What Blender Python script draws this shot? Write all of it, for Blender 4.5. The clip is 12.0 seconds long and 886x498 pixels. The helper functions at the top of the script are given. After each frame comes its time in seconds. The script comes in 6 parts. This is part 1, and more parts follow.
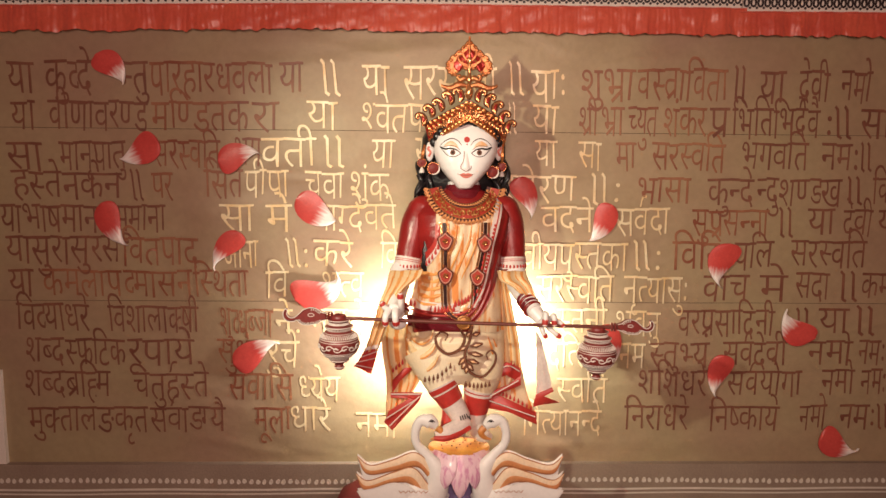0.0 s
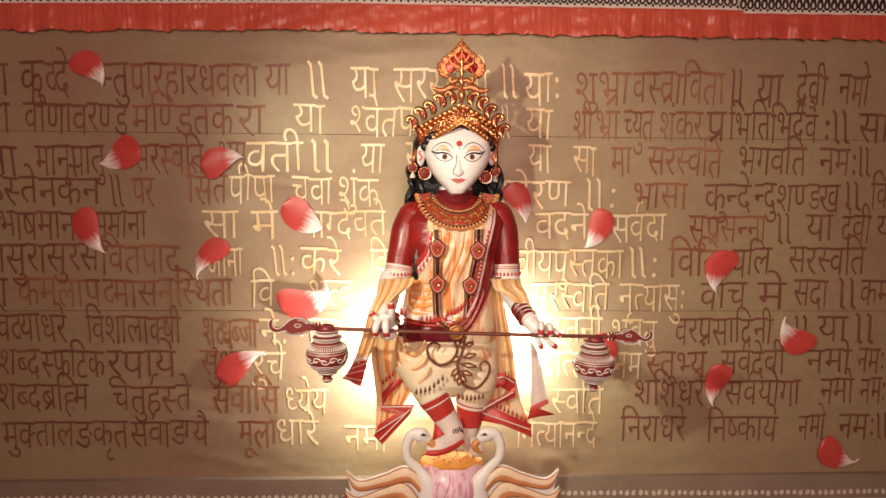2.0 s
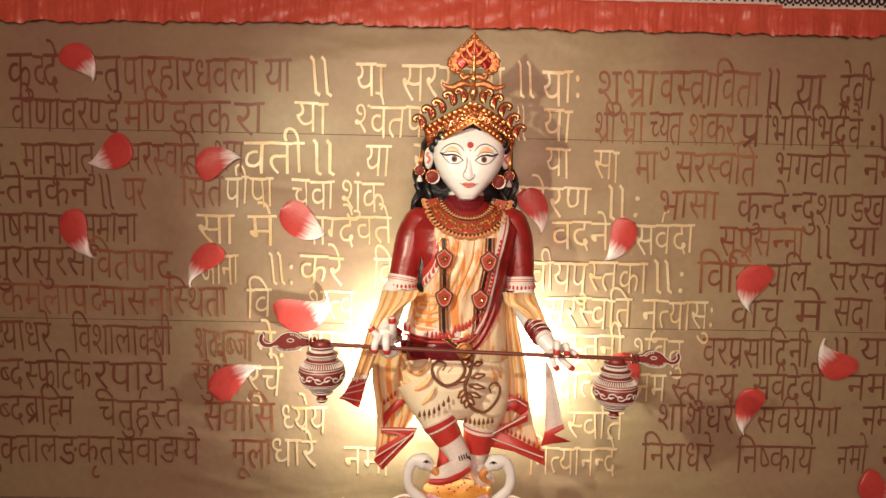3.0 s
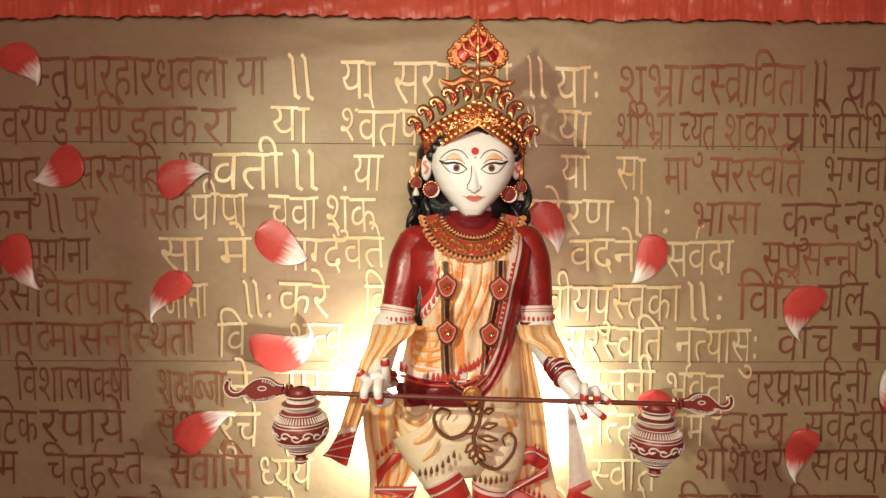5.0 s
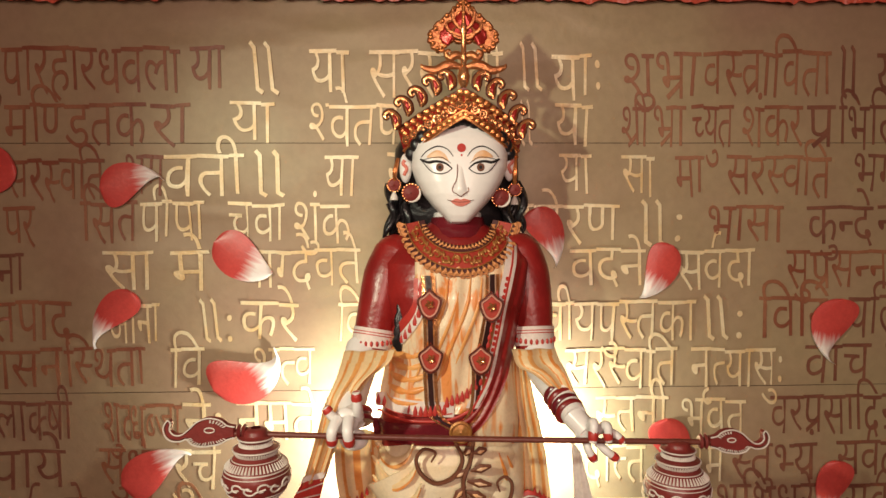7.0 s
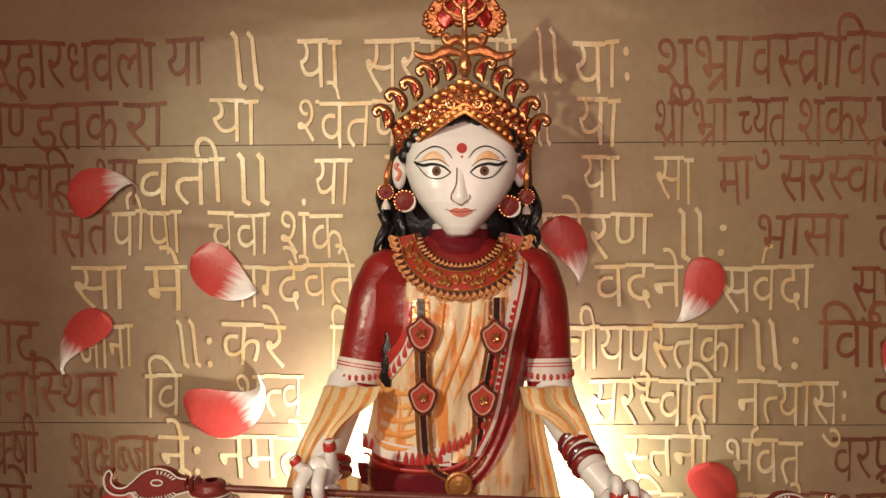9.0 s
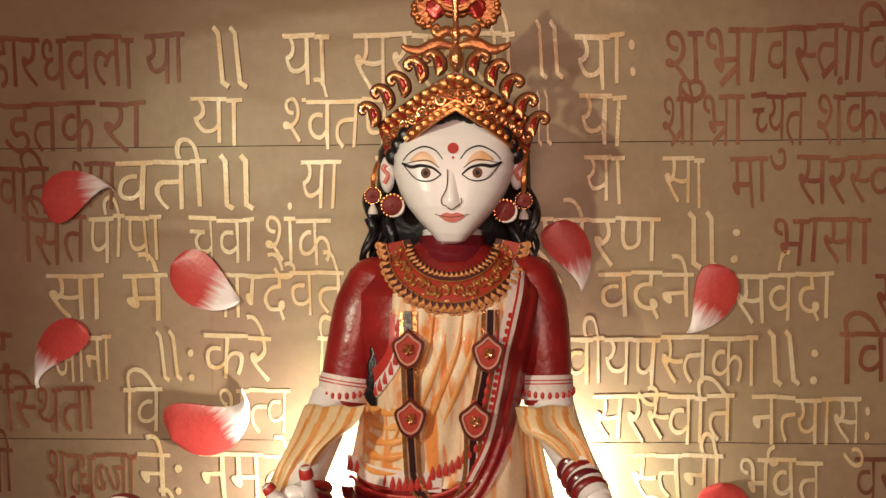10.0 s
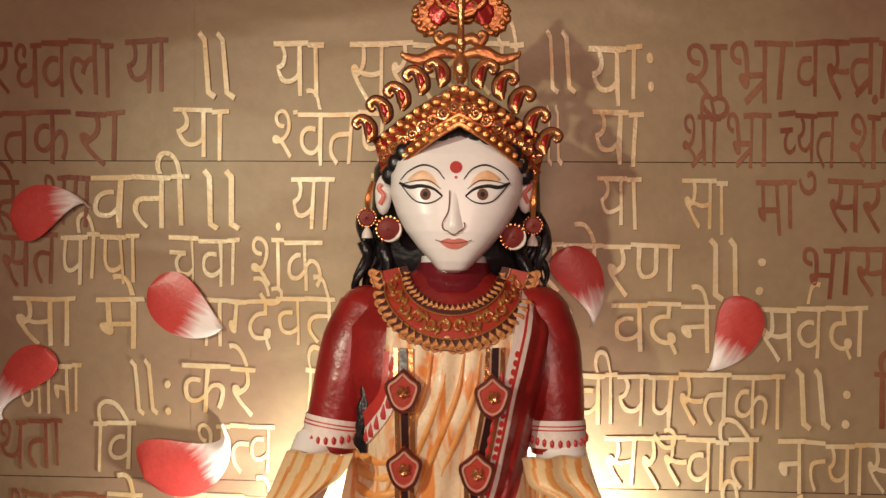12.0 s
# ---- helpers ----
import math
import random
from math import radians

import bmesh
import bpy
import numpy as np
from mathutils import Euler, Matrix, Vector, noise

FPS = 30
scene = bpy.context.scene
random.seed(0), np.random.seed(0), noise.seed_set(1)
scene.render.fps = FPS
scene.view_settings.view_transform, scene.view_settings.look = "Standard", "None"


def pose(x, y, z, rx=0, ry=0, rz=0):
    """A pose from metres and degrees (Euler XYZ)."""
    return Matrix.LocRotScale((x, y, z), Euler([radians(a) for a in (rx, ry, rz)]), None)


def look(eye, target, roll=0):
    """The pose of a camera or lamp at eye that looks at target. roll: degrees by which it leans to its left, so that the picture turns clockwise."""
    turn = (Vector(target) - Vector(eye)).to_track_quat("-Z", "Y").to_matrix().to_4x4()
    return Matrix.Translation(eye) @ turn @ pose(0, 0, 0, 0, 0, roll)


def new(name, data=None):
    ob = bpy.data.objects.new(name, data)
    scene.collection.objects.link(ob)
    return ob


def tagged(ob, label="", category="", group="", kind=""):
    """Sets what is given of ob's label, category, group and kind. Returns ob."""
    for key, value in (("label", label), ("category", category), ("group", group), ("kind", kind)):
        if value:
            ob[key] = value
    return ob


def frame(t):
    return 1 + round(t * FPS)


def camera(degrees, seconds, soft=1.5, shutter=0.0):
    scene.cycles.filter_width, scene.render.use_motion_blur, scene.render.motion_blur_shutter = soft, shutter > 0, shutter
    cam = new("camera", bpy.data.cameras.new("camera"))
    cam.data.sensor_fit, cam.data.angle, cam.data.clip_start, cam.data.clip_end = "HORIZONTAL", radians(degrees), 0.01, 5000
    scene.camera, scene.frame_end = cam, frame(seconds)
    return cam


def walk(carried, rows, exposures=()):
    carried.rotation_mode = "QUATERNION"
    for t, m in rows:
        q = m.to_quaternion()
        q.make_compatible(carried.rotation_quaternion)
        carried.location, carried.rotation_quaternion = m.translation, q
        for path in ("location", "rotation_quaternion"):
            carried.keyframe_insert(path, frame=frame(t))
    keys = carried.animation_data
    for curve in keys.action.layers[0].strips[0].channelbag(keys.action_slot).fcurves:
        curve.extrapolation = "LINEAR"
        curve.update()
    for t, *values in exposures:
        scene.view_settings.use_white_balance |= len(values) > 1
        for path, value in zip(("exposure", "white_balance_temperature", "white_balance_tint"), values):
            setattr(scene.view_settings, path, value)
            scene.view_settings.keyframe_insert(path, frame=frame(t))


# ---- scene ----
cam = camera(66.0, 12.0)
PATH = [
    (0, (-0.056, 0.146, 1.825), (-0.008, 2.131, 1.586), 0.5),
    (0.5, (-0.06, 0.151, 1.835), (-0.009, 2.137, 1.609), 0.8),
    (1, (-0.061, 0.155, 1.837), (-0.011, 2.142, 1.618), 0.8),
    (1.5, (-0.063, 0.178, 1.833), (0.005, 2.165, 1.618), 0.8),
    (2, (-0.067, 0.225, 1.819), (0.016, 2.211, 1.599), 0.5),
    (2.5, (-0.057, 0.3, 1.8), (0.016, 2.288, 1.594), 0.2),
    (3, (-0.029, 0.41, 1.805), (0.002, 2.4, 1.608), 1.2),
    (3.5, (-0.001, 0.501, 1.809), (0.007, 2.495, 1.656), 1.2),
    (3.7, (-0.001, 0.528, 1.805), (-0.001, 2.521, 1.642), 1.1),
    (5.5, (-0.042, 0.833, 1.783), (0.016, 2.828, 1.652), 0.1),
    (6, (-0.043, 0.902, 1.777), (0.035, 2.896, 1.649), 0.1),
    (6.5, (-0.038, 0.925, 1.775), (0.03, 2.919, 1.649), -0.5),
    (7, (-0.006, 0.996, 1.77), (0.053, 2.993, 1.666), -0.2),
    (7.5, (0.02, 1.062, 1.778), (0.052, 3.06, 1.679), 0.4),
    (9.3, (0.097, 1.262, 1.784), (0.025, 3.259, 1.697), -0.4),
    (9.5, (0.107, 1.284, 1.785), (0.026, 3.281, 1.699), -0.4),
    (10, (0.115, 1.328, 1.79), (0.034, 3.325, 1.706), -0.4),
    (10.5, (0.121, 1.359, 1.801), (0.054, 3.357, 1.747), -0.1),
    (11, (0.121, 1.396, 1.811), (0.053, 3.394, 1.754), -0.1),
    (11.5, (0.112, 1.427, 1.809), (0.023, 3.424, 1.759), -0.5),
    (12, (0.109, 1.45, 1.808), (0.028, 3.448, 1.769), 0.4),
]
walk(cam, [(t, look(eye, target, roll)) for t, eye, target, roll in PATH], [(0.0, 0.06, 6450, 15), (2.5, 0.08, 6450, 15), (3.0, 0.08, 6450, 11), (3.5, 0.08, 6400, 9), (5.5, -0.13, 6250, 5), (6.0, -0.37, 6250, 6), (6.5, -0.32, 6250, 6), (7.5, -0.28, 6300, 8), (9.5, -0.49, 6450, 12), (12.0, -0.51, 6450, 15)])

# ---- light ----
world = bpy.data.worlds.new("world")
scene.world = world
world.use_nodes = True
world.node_tree.nodes["Background"].inputs[0].default_value = (1.0, 0.78, 0.6, 1)
world.node_tree.nodes["Background"].inputs[1].default_value = 0.05


def lamp(name, kind, place, target, watts, colour, size, cone=60.0, blend=0.6):
    data = bpy.data.lights.new(name, kind)
    data.energy, data.color = watts, colour
    if kind == "AREA":
        data.size = size
    else:
        data.shadow_soft_size = size
    if kind == "SPOT":
        data.spot_size, data.spot_blend = radians(cone), blend
    ob = new(name, data)
    ob.matrix_world = look(place, target)
    return ob


WARM = (1.0, 0.97, 0.82)
lamp("front_spot", "SPOT", (-1.25, 0.55, 2.35), (0.05, 2.6, 1.56), 188, (1.0, 0.95, 0.69), 0.04, 52, 1.0)
lamp("hall_light", "AREA", (0.10, -0.75, 2.3), (0.18, 2.7, 1.86), 70, (1.0, 0.67, 0.54), 1.3)
lamp("flood_behind_left", "SPOT", (-0.13, 2.780, 1.13), (-0.14, 2.90, 1.13), 44, WARM, 0.03, 170, 0.3)
lamp("flood_behind_right", "SPOT", (0.22, 2.780, 1.15), (0.23, 2.90, 1.15), 62, WARM, 0.03, 166, 0.45)


# ---- materials ----
def mat(name, colour, rough=0.6, metal=0.0, second=None, scale=8.0, amount=0.5, grain=120.0, bump=0.15, fine=0.08, coat=0.0, sheen=0.0):
    """A painted or natural surface: two colours mixed by broad noise, a fine grain, relief and uneven gloss."""
    m = bpy.data.materials.new(name)
    m.use_nodes = True
    n, l = m.node_tree.nodes, m.node_tree.links
    b = n["Principled BSDF"]
    co = n.new("ShaderNodeTexCoord")
    broad, small = n.new("ShaderNodeTexNoise"), n.new("ShaderNodeTexNoise")
    broad.inputs["Scale"].default_value, broad.inputs["Detail"].default_value = scale, 5
    small.inputs["Scale"].default_value, small.inputs["Detail"].default_value = grain, 4
    for t in (broad, small):
        l.new(co.outputs["Object"], t.inputs["Vector"])
    ramp = n.new("ShaderNodeMapRange")
    ramp.inputs[1].default_value, ramp.inputs[2].default_value = 0.35, 0.68
    ramp.inputs[4].default_value = amount
    l.new(broad.outputs[0], ramp.inputs[0])
    mix = n.new("ShaderNodeMix")
    mix.data_type = "RGBA"
    second = second or tuple(c * 0.72 for c in colour)
    mix.inputs[6].default_value, mix.inputs[7].default_value = (*colour, 1), (*second, 1)
    l.new(ramp.outputs[0], mix.inputs[0])
    hsv = n.new("ShaderNodeHueSaturation")
    val = n.new("ShaderNodeMapRange")
    val.inputs[1].default_value, val.inputs[2].default_value = 0.3, 0.7
    val.inputs[3].default_value, val.inputs[4].default_value = 1 - fine, 1 + fine
    l.new(small.outputs[0], val.inputs[0])
    l.new(val.outputs[0], hsv.inputs["Value"])
    l.new(mix.outputs[2], hsv.inputs["Color"])
    l.new(hsv.outputs[0], b.inputs["Base Color"])
    gloss = n.new("ShaderNodeMapRange")
    gloss.inputs[3].default_value, gloss.inputs[4].default_value = max(0.05, rough - 0.1), min(1, rough + 0.1)
    l.new(broad.outputs[0], gloss.inputs[0])
    l.new(gloss.outputs[0], b.inputs["Roughness"])
    b.inputs["Metallic"].default_value = metal
    b.inputs["Coat Weight"].default_value = coat
    b.inputs["Coat Roughness"].default_value = 0.15
    b.inputs["Sheen Weight"].default_value = sheen
    bp = n.new("ShaderNodeBump")
    bp.inputs["Strength"].default_value, bp.inputs["Distance"].default_value = bump, 0.004
    l.new(small.outputs[0], bp.inputs["Height"])
    l.new(bp.outputs[0], b.inputs["Normal"])
    return m


paper = mat("gold_paper", (0.365, 0.290, 0.165), 0.47, 0.08, (0.325, 0.210, 0.138), 1.9, 0.9, 45, 0.2, 0.05)
def creased(m):
    """Long soft creases that run across the pasted paper."""
    n, l = m.node_tree.nodes, m.node_tree.links
    b = n["Principled BSDF"]
    under = b.inputs["Normal"].links[0].from_socket
    co, mp, ns, bp = n.new("ShaderNodeTexCoord"), n.new("ShaderNodeMapping"), n.new("ShaderNodeTexNoise"), n.new("ShaderNodeBump")
    mp.inputs["Rotation"].default_value = (0, 0.22, 0)
    mp.inputs["Scale"].default_value = (1.5, 1, 3.6)
    ns.inputs["Scale"].default_value, ns.inputs["Detail"].default_value, ns.inputs["Distortion"].default_value = 1.5, 1.2, 0.6
    bp.inputs["Strength"].default_value, bp.inputs["Distance"].default_value = 0.8, 0.020
    l.new(co.outputs["Object"], mp.inputs[0])
    l.new(mp.outputs[0], ns.inputs["Vector"])
    l.new(ns.outputs[0], bp.inputs["Height"])
    l.new(under, bp.inputs["Normal"])
    l.new(bp.outputs[0], b.inputs["Normal"])


creased(paper)
board = mat("board", (0.12, 0.07, 0.05), 0.8)
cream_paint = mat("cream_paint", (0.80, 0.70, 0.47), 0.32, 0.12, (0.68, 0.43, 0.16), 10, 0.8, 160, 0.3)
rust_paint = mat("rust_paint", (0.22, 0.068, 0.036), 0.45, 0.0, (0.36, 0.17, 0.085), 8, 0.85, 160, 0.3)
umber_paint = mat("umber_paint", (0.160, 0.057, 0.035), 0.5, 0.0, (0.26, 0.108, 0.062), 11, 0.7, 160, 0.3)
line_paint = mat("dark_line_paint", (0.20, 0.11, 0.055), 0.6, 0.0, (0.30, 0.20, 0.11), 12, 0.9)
satin = mat("red_satin", (0.64, 0.115, 0.065), 0.36, 0.0, (0.54, 0.07, 0.045), 9, 0.6, 90, 0.12, 0.06, 0.0, 0.3)
white_cloth = mat("white_cloth", (0.78, 0.74, 0.66), 0.8, 0.0, (0.70, 0.64, 0.55), 6, 0.5, 200, 0.2)
black_paint = mat("black_paint", (0.03, 0.02, 0.02), 0.5)
maroon_cloth = mat("maroon_cloth", (0.20, 0.03, 0.03), 0.75, 0.0, (0.13, 0.02, 0.025), 5, 0.6, 150, 0.3)
border_cloth = mat("border_cloth", (0.30, 0.235, 0.175), 0.8, 0.0, (0.22, 0.16, 0.12), 5, 0.6, 150, 0.3)
dot_paint = mat("pale_dot_paint", (0.70, 0.65, 0.56), 0.6)
plaster = mat("plaster", (0.34, 0.22, 0.17), 0.85, 0.0, (0.28, 0.17, 0.13), 2, 0.6, 60, 0.2)
concrete = mat("floor_concrete", (0.24, 0.20, 0.17), 0.7, 0.0, (0.17, 0.14, 0.12), 3, 0.7, 60, 0.2)


def petal_material():
    """Red paint brushed out to white towards the tip, along the petal's own length."""
    m = mat("petal_paint", (0.62, 0.085, 0.07), 0.34, 0.0, (0.46, 0.04, 0.04), 1.6, 0.7, 22, 0.15, 0.06)
    n, l = m.node_tree.nodes, m.node_tree.links
    b = n["Principled BSDF"]
    red = b.inputs["Base Color"].links[0].from_socket
    co, sep = n.new("ShaderNodeTexCoord"), n.new("ShaderNodeSeparateXYZ")
    l.new(co.outputs["Object"], sep.inputs[0])
    streak = n.new("ShaderNodeTexNoise")
    squeeze = n.new("ShaderNodeMapping")
    squeeze.inputs["Scale"].default_value = (2.2, 1, 26)
    l.new(co.outputs["Object"], squeeze.inputs[0])
    l.new(squeeze.outputs[0], streak.inputs["Vector"])
    streak.inputs["Scale"].default_value = 1.0
    add = n.new("ShaderNodeMath")
    add.operation = "MULTIPLY_ADD"
    l.new(streak.outputs[0], add.inputs[0])
    add.inputs[1].default_value = 0.34
    l.new(sep.outputs[0], add.inputs[2])
    ramp = n.new("ShaderNodeMapRange")
    ramp.inputs[1].default_value, ramp.inputs[2].default_value = 0.70, 0.94
    l.new(add.outputs[0], ramp.inputs[0])
    mix = n.new("ShaderNodeMix")
    mix.data_type = "RGBA"
    mix.inputs[7].default_value = (0.84, 0.78, 0.74, 1)
    l.new(ramp.outputs[0], mix.inputs[0])
    l.new(red, mix.inputs[6])
    l.new(mix.outputs[2], b.inputs["Base Color"])
    return m


petal_paint = petal_material()


# ---- mesh tools ----
def curve_through(pts, n):
    """A smooth line of n + 1 points through the given ones."""
    p = [np.array(q, float) for q in pts]
    if len(p) == 2:
        return [p[0] + (p[1] - p[0]) * i / n for i in range(n + 1)]
    e = [2 * p[0] - p[1]] + p + [2 * p[-1] - p[-2]]
    out = []
    for i in range(n + 1):
        s = min(i / n * (len(p) - 1), len(p) - 1 - 1e-9)
        k, t = int(s), s - int(s)
        a, b, c, d = e[k:k + 4]
        out.append(0.5 * (2 * b + (c - a) * t + (2 * a - 5 * b + 4 * c - d) * t * t + (3 * b - a - 3 * c + d) * t ** 3))
    return out


class Builder:
    """Collects vertices and faces with a material slot each."""

    def __init__(self):
        self.v, self.f, self.m = [], [], []

    def grid(self, rows, slot=0, closed=False, flip=False):
        base, w = len(self.v), len(rows[0])
        for r in rows:
            self.v.extend(tuple(float(c) for c in q) for q in r)
        for i in range(len(rows) - 1):
            for j in range(w if closed else w - 1):
                k = (j + 1) % w
                q = (base + i * w + j, base + i * w + k, base + (i + 1) * w + k, base + (i + 1) * w + j)
                self.f.append(q[::-1] if flip else q)
                self.m.append(slot)

    def cap(self, ring, slot=0, flip=False):
        base = len(self.v)
        self.v.extend(tuple(float(c) for c in q) for q in ring)
        q = tuple(range(base, base + len(ring)))
        self.f.append(q[::-1] if flip else q)
        self.m.append(slot)

    def tube(self, pts, radii, slot=0, n=8, steps=None, flat=1.0, caps=True):
        """A round bar along a smooth line; flat squeezes it front to back."""
        steps = steps or max(2, 4 * (len(pts) - 1))
        line = curve_through(pts, steps)
        radii = [radii] * len(pts) if isinstance(radii, (int, float)) else radii
        rad = np.interp(np.linspace(0, 1, steps + 1), np.linspace(0, 1, len(radii)), radii)
        rows, side = [], None
        for i, c in enumerate(line):
            t = line[min(i + 1, steps)] - line[max(i - 1, 0)]
            t = t / (np.linalg.norm(t) + 1e-12)
            if side is None:
                side = np.cross(t, (0, 1, 0)) if abs(t[1]) < 0.9 else np.cross(t, (1, 0, 0))
            side = side - t * side.dot(t)
            side = side / (np.linalg.norm(side) + 1e-12)
            up = np.cross(t, side)
            rows.append([c + rad[i] * (side * math.cos(2 * math.pi * j / n) + up * flat * math.sin(2 * math.pi * j / n)) for j in range(n)])
        self.grid(rows, slot, True)
        if caps:
            self.cap(rows[0], slot, True)
            self.cap(rows[-1], slot)

    def ball(self, c, r, slot=0, n=10, squash=(1, 1, 1)):
        rows = []
        for i in range(n // 2 + 1):
            a = math.pi * (0.02 + 0.96 * i / (n // 2))
            rows.append([(c[0] + squash[0] * r * math.sin(a) * math.cos(2 * math.pi * j / n), c[1] + squash[1] * r * math.sin(a) * math.sin(2 * math.pi * j / n),
                          c[2] + squash[2] * r * math.cos(a)) for j in range(n)])
        self.grid(rows, slot, True, True)

    def lathe(self, c, profile, slot=0, n=24):
        """profile: (radius, height) from the bottom up."""
        self.grid([[(c[0] + r * math.cos(2 * math.pi * j / n), c[1] + r * math.sin(2 * math.pi * j / n), c[2] + h) for j in range(n)] for r, h in profile], slot, True)

    def plate(self, outline, y, thick, slot=0, edge=0.002, rim=None):
        """A board cut along outline (x, z), its face towards -y, with a rounded edge."""
        o = [np.array(q, float) for q in outline]
        n = len(o)
        if sum(o[i][0] * o[(i + 1) % n][1] - o[(i + 1) % n][0] * o[i][1] for i in range(n)) < 0:
            o = o[::-1]
        inner = []
        for i in range(n):
            d = o[(i + 1) % n] - o[i - 1]
            d = d / (np.linalg.norm(d) + 1e-9)
            inner.append(o[i] + edge * np.array((-d[1], d[0])))
        r = lambda pts, yy: [(q[0], yy, q[1]) for q in pts]
        rim = slot if rim is None else rim
        self.grid([r(o, y + thick), r(o, y + min(edge, thick * 0.5)), r(inner, y)], rim, True)
        self.cap(r(inner, y), slot)
        self.cap(r(o, y + thick), rim, True)

    def sheet(self, left, right, thick=0.004, slot=0, n=16, m=10, fold=0.0, waves=3.0, phase=0.0, slots=None):
        """Cloth between two lines, with folds that run along them. slots(u, v): the slot by place across and along."""
        a, b = curve_through(left, n), curve_through(right, n)
        front = []
        for i in range(n + 1):
            row = []
            for j in range(m + 1):
                u = j / m
                q = a[i] + (b[i] - a[i]) * u
                q = q + np.array((0, fold * math.sin(2 * math.pi * waves * u + phase + 0.6 * math.sin(5 * i / n)), 0))
                row.append(q)
            front.append(row)
        back = [[q + np.array((0, thick, 0)) for q in row] for row in front]
        start = len(self.m)
        self.grid(front, slot, False)
        if slots:
            for i in range(n):
                for j in range(m):
                    self.m[start + i * m + j] = slots((j + 0.5) / m, (i + 0.5) / n)
        self.grid(back, slot, False, True)
        loop = front[0] + [r[-1] for r in front[1:]] + front[-1][-2::-1] + [r[0] for r in front[-2:0:-1]]
        self.grid([loop, [q + np.array((0, thick, 0)) for q in loop]], slot, True)

    def mesh(self, name, materials, angle=45):
        me = bpy.data.meshes.new(name)
        me.from_pydata(self.v, [], self.f)
        for m in materials if isinstance(materials, (list, tuple)) else [materials]:
            me.materials.append(m)
        me.polygons.foreach_set("material_index", self.m)
        me.update()
        bm = bmesh.new()
        bm.from_mesh(me)
        bmesh.ops.remove_doubles(bm, verts=bm.verts, dist=1e-5)
        bmesh.ops.recalc_face_normals(bm, faces=bm.faces)
        bm.to_mesh(me)
        bm.free()
        me.polygons.foreach_set("use_smooth", [True] * len(me.polygons))
        me.set_sharp_from_angle(angle=radians(angle))
        return me


def thing(name, b, materials, label, category, group="", kind="", angle=45):
    return tagged(new(name, b.mesh(name, materials, angle)), label, category, group, kind)


def empty(name, place, label, category, group="", kind=""):
    ob = tagged(new(name), label, category, group, kind)
    ob.location = place
    bpy.context.view_layer.update()
    return ob


def part(name, b, materials, parent, label="", angle=45):
    """A mesh in world coordinates, hung under its thing."""
    ob = new(name, b.mesh(name, materials, angle) if isinstance(b, Builder) else b)
    ob.parent = parent
    ob.matrix_parent_inverse = Matrix.Translation(parent.matrix_world.translation).inverted()
    return tagged(ob, label)


def box(x0, x1, y0, y1, z0, z1, slot=0, b=None):
    b = b or Builder()
    ring = lambda z: [(x0, y0, z), (x1, y0, z), (x1, y1, z), (x0, y1, z)]
    b.grid([ring(z0), ring(z1)], slot, True)
    b.cap(ring(z0), slot, True)
    b.cap(ring(z1), slot)
    return b


# ---- the room ----
thing("floor", box(-3.2, 3.2, -2.2, 3.1, -0.12, 0.0), concrete, "worn grey concrete floor of the hall", "floor", kind="structure")
thing("wall_left", box(-3.32, -3.2, -2.2, 3.1, 0.0, 3.4), plaster, "plain brown plastered side wall", "wall", kind="structure")
thing("wall_right", box(3.2, 3.32, -2.2, 3.1, 0.0, 3.4), plaster, "plain brown plastered side wall", "wall", kind="structure")
thing("wall_rear", box(-3.2, 3.2, -2.32, -2.2, 0.0, 3.4), plaster, "plain brown plastered wall behind the viewer", "wall", kind="structure")
thing("ceiling", box(-3.32, 3.32, -2.32, 3.1, 3.4, 3.5), plaster, "plain dull ceiling of the hall", "ceiling", kind="structure")
wall = thing("wall_back", box(-3.2, 3.2, 2.910, 3.1, 0.0, 3.4), board, "backdrop wall pasted with golden paper and rows of painted script", "wall", kind="structure")

# sheets of gilded paper, each slightly creased
COLUMNS = [-1.80, -1.28, -0.49, 0.34, 1.14, 1.98]
LEVELS = [0.44, 1.275, 1.965, 2.56]
rng = random.Random(4)


def paper_y(x, z):
    """The creased face of the pasted paper."""
    soft = noise.noise(Vector((x * 2.3 + 4, z * 4.6, 0.3))) * 0.0042 + noise.noise(Vector((x * 7 - z * 4, z * 9, 5))) * 0.0014
    ridge = 0.0007 * max(0.0, 1 - 9 * noise.noise(Vector((x * 1.6 + z * 0.8, z * 5.2 - x, 2.7))) ** 2) ** 2
    return 2.8992 + soft * 1.25 - ridge


for i in range(5):
    for j in range(3):
        b, lift = Builder(), 0.0006 * ((i + j) % 2)
        x0, x1, z0, z1 = COLUMNS[i] - 0.004, COLUMNS[i + 1] + 0.004, LEVELS[j] + 0.0009, LEVELS[j + 1] - 0.0009
        rows = []
        for k in range(57):
            row = []
            for q in range(57):
                x, z = x0 + (x1 - x0) * q / 56, z0 + (z1 - z0) * k / 56
                row.append((x, paper_y(x, z) - lift, z))
            rows.append(row)
        b.grid(rows)
        part("paper_sheet", b, paper, wall)


# ---- painted script ----
GLYPHS = {}


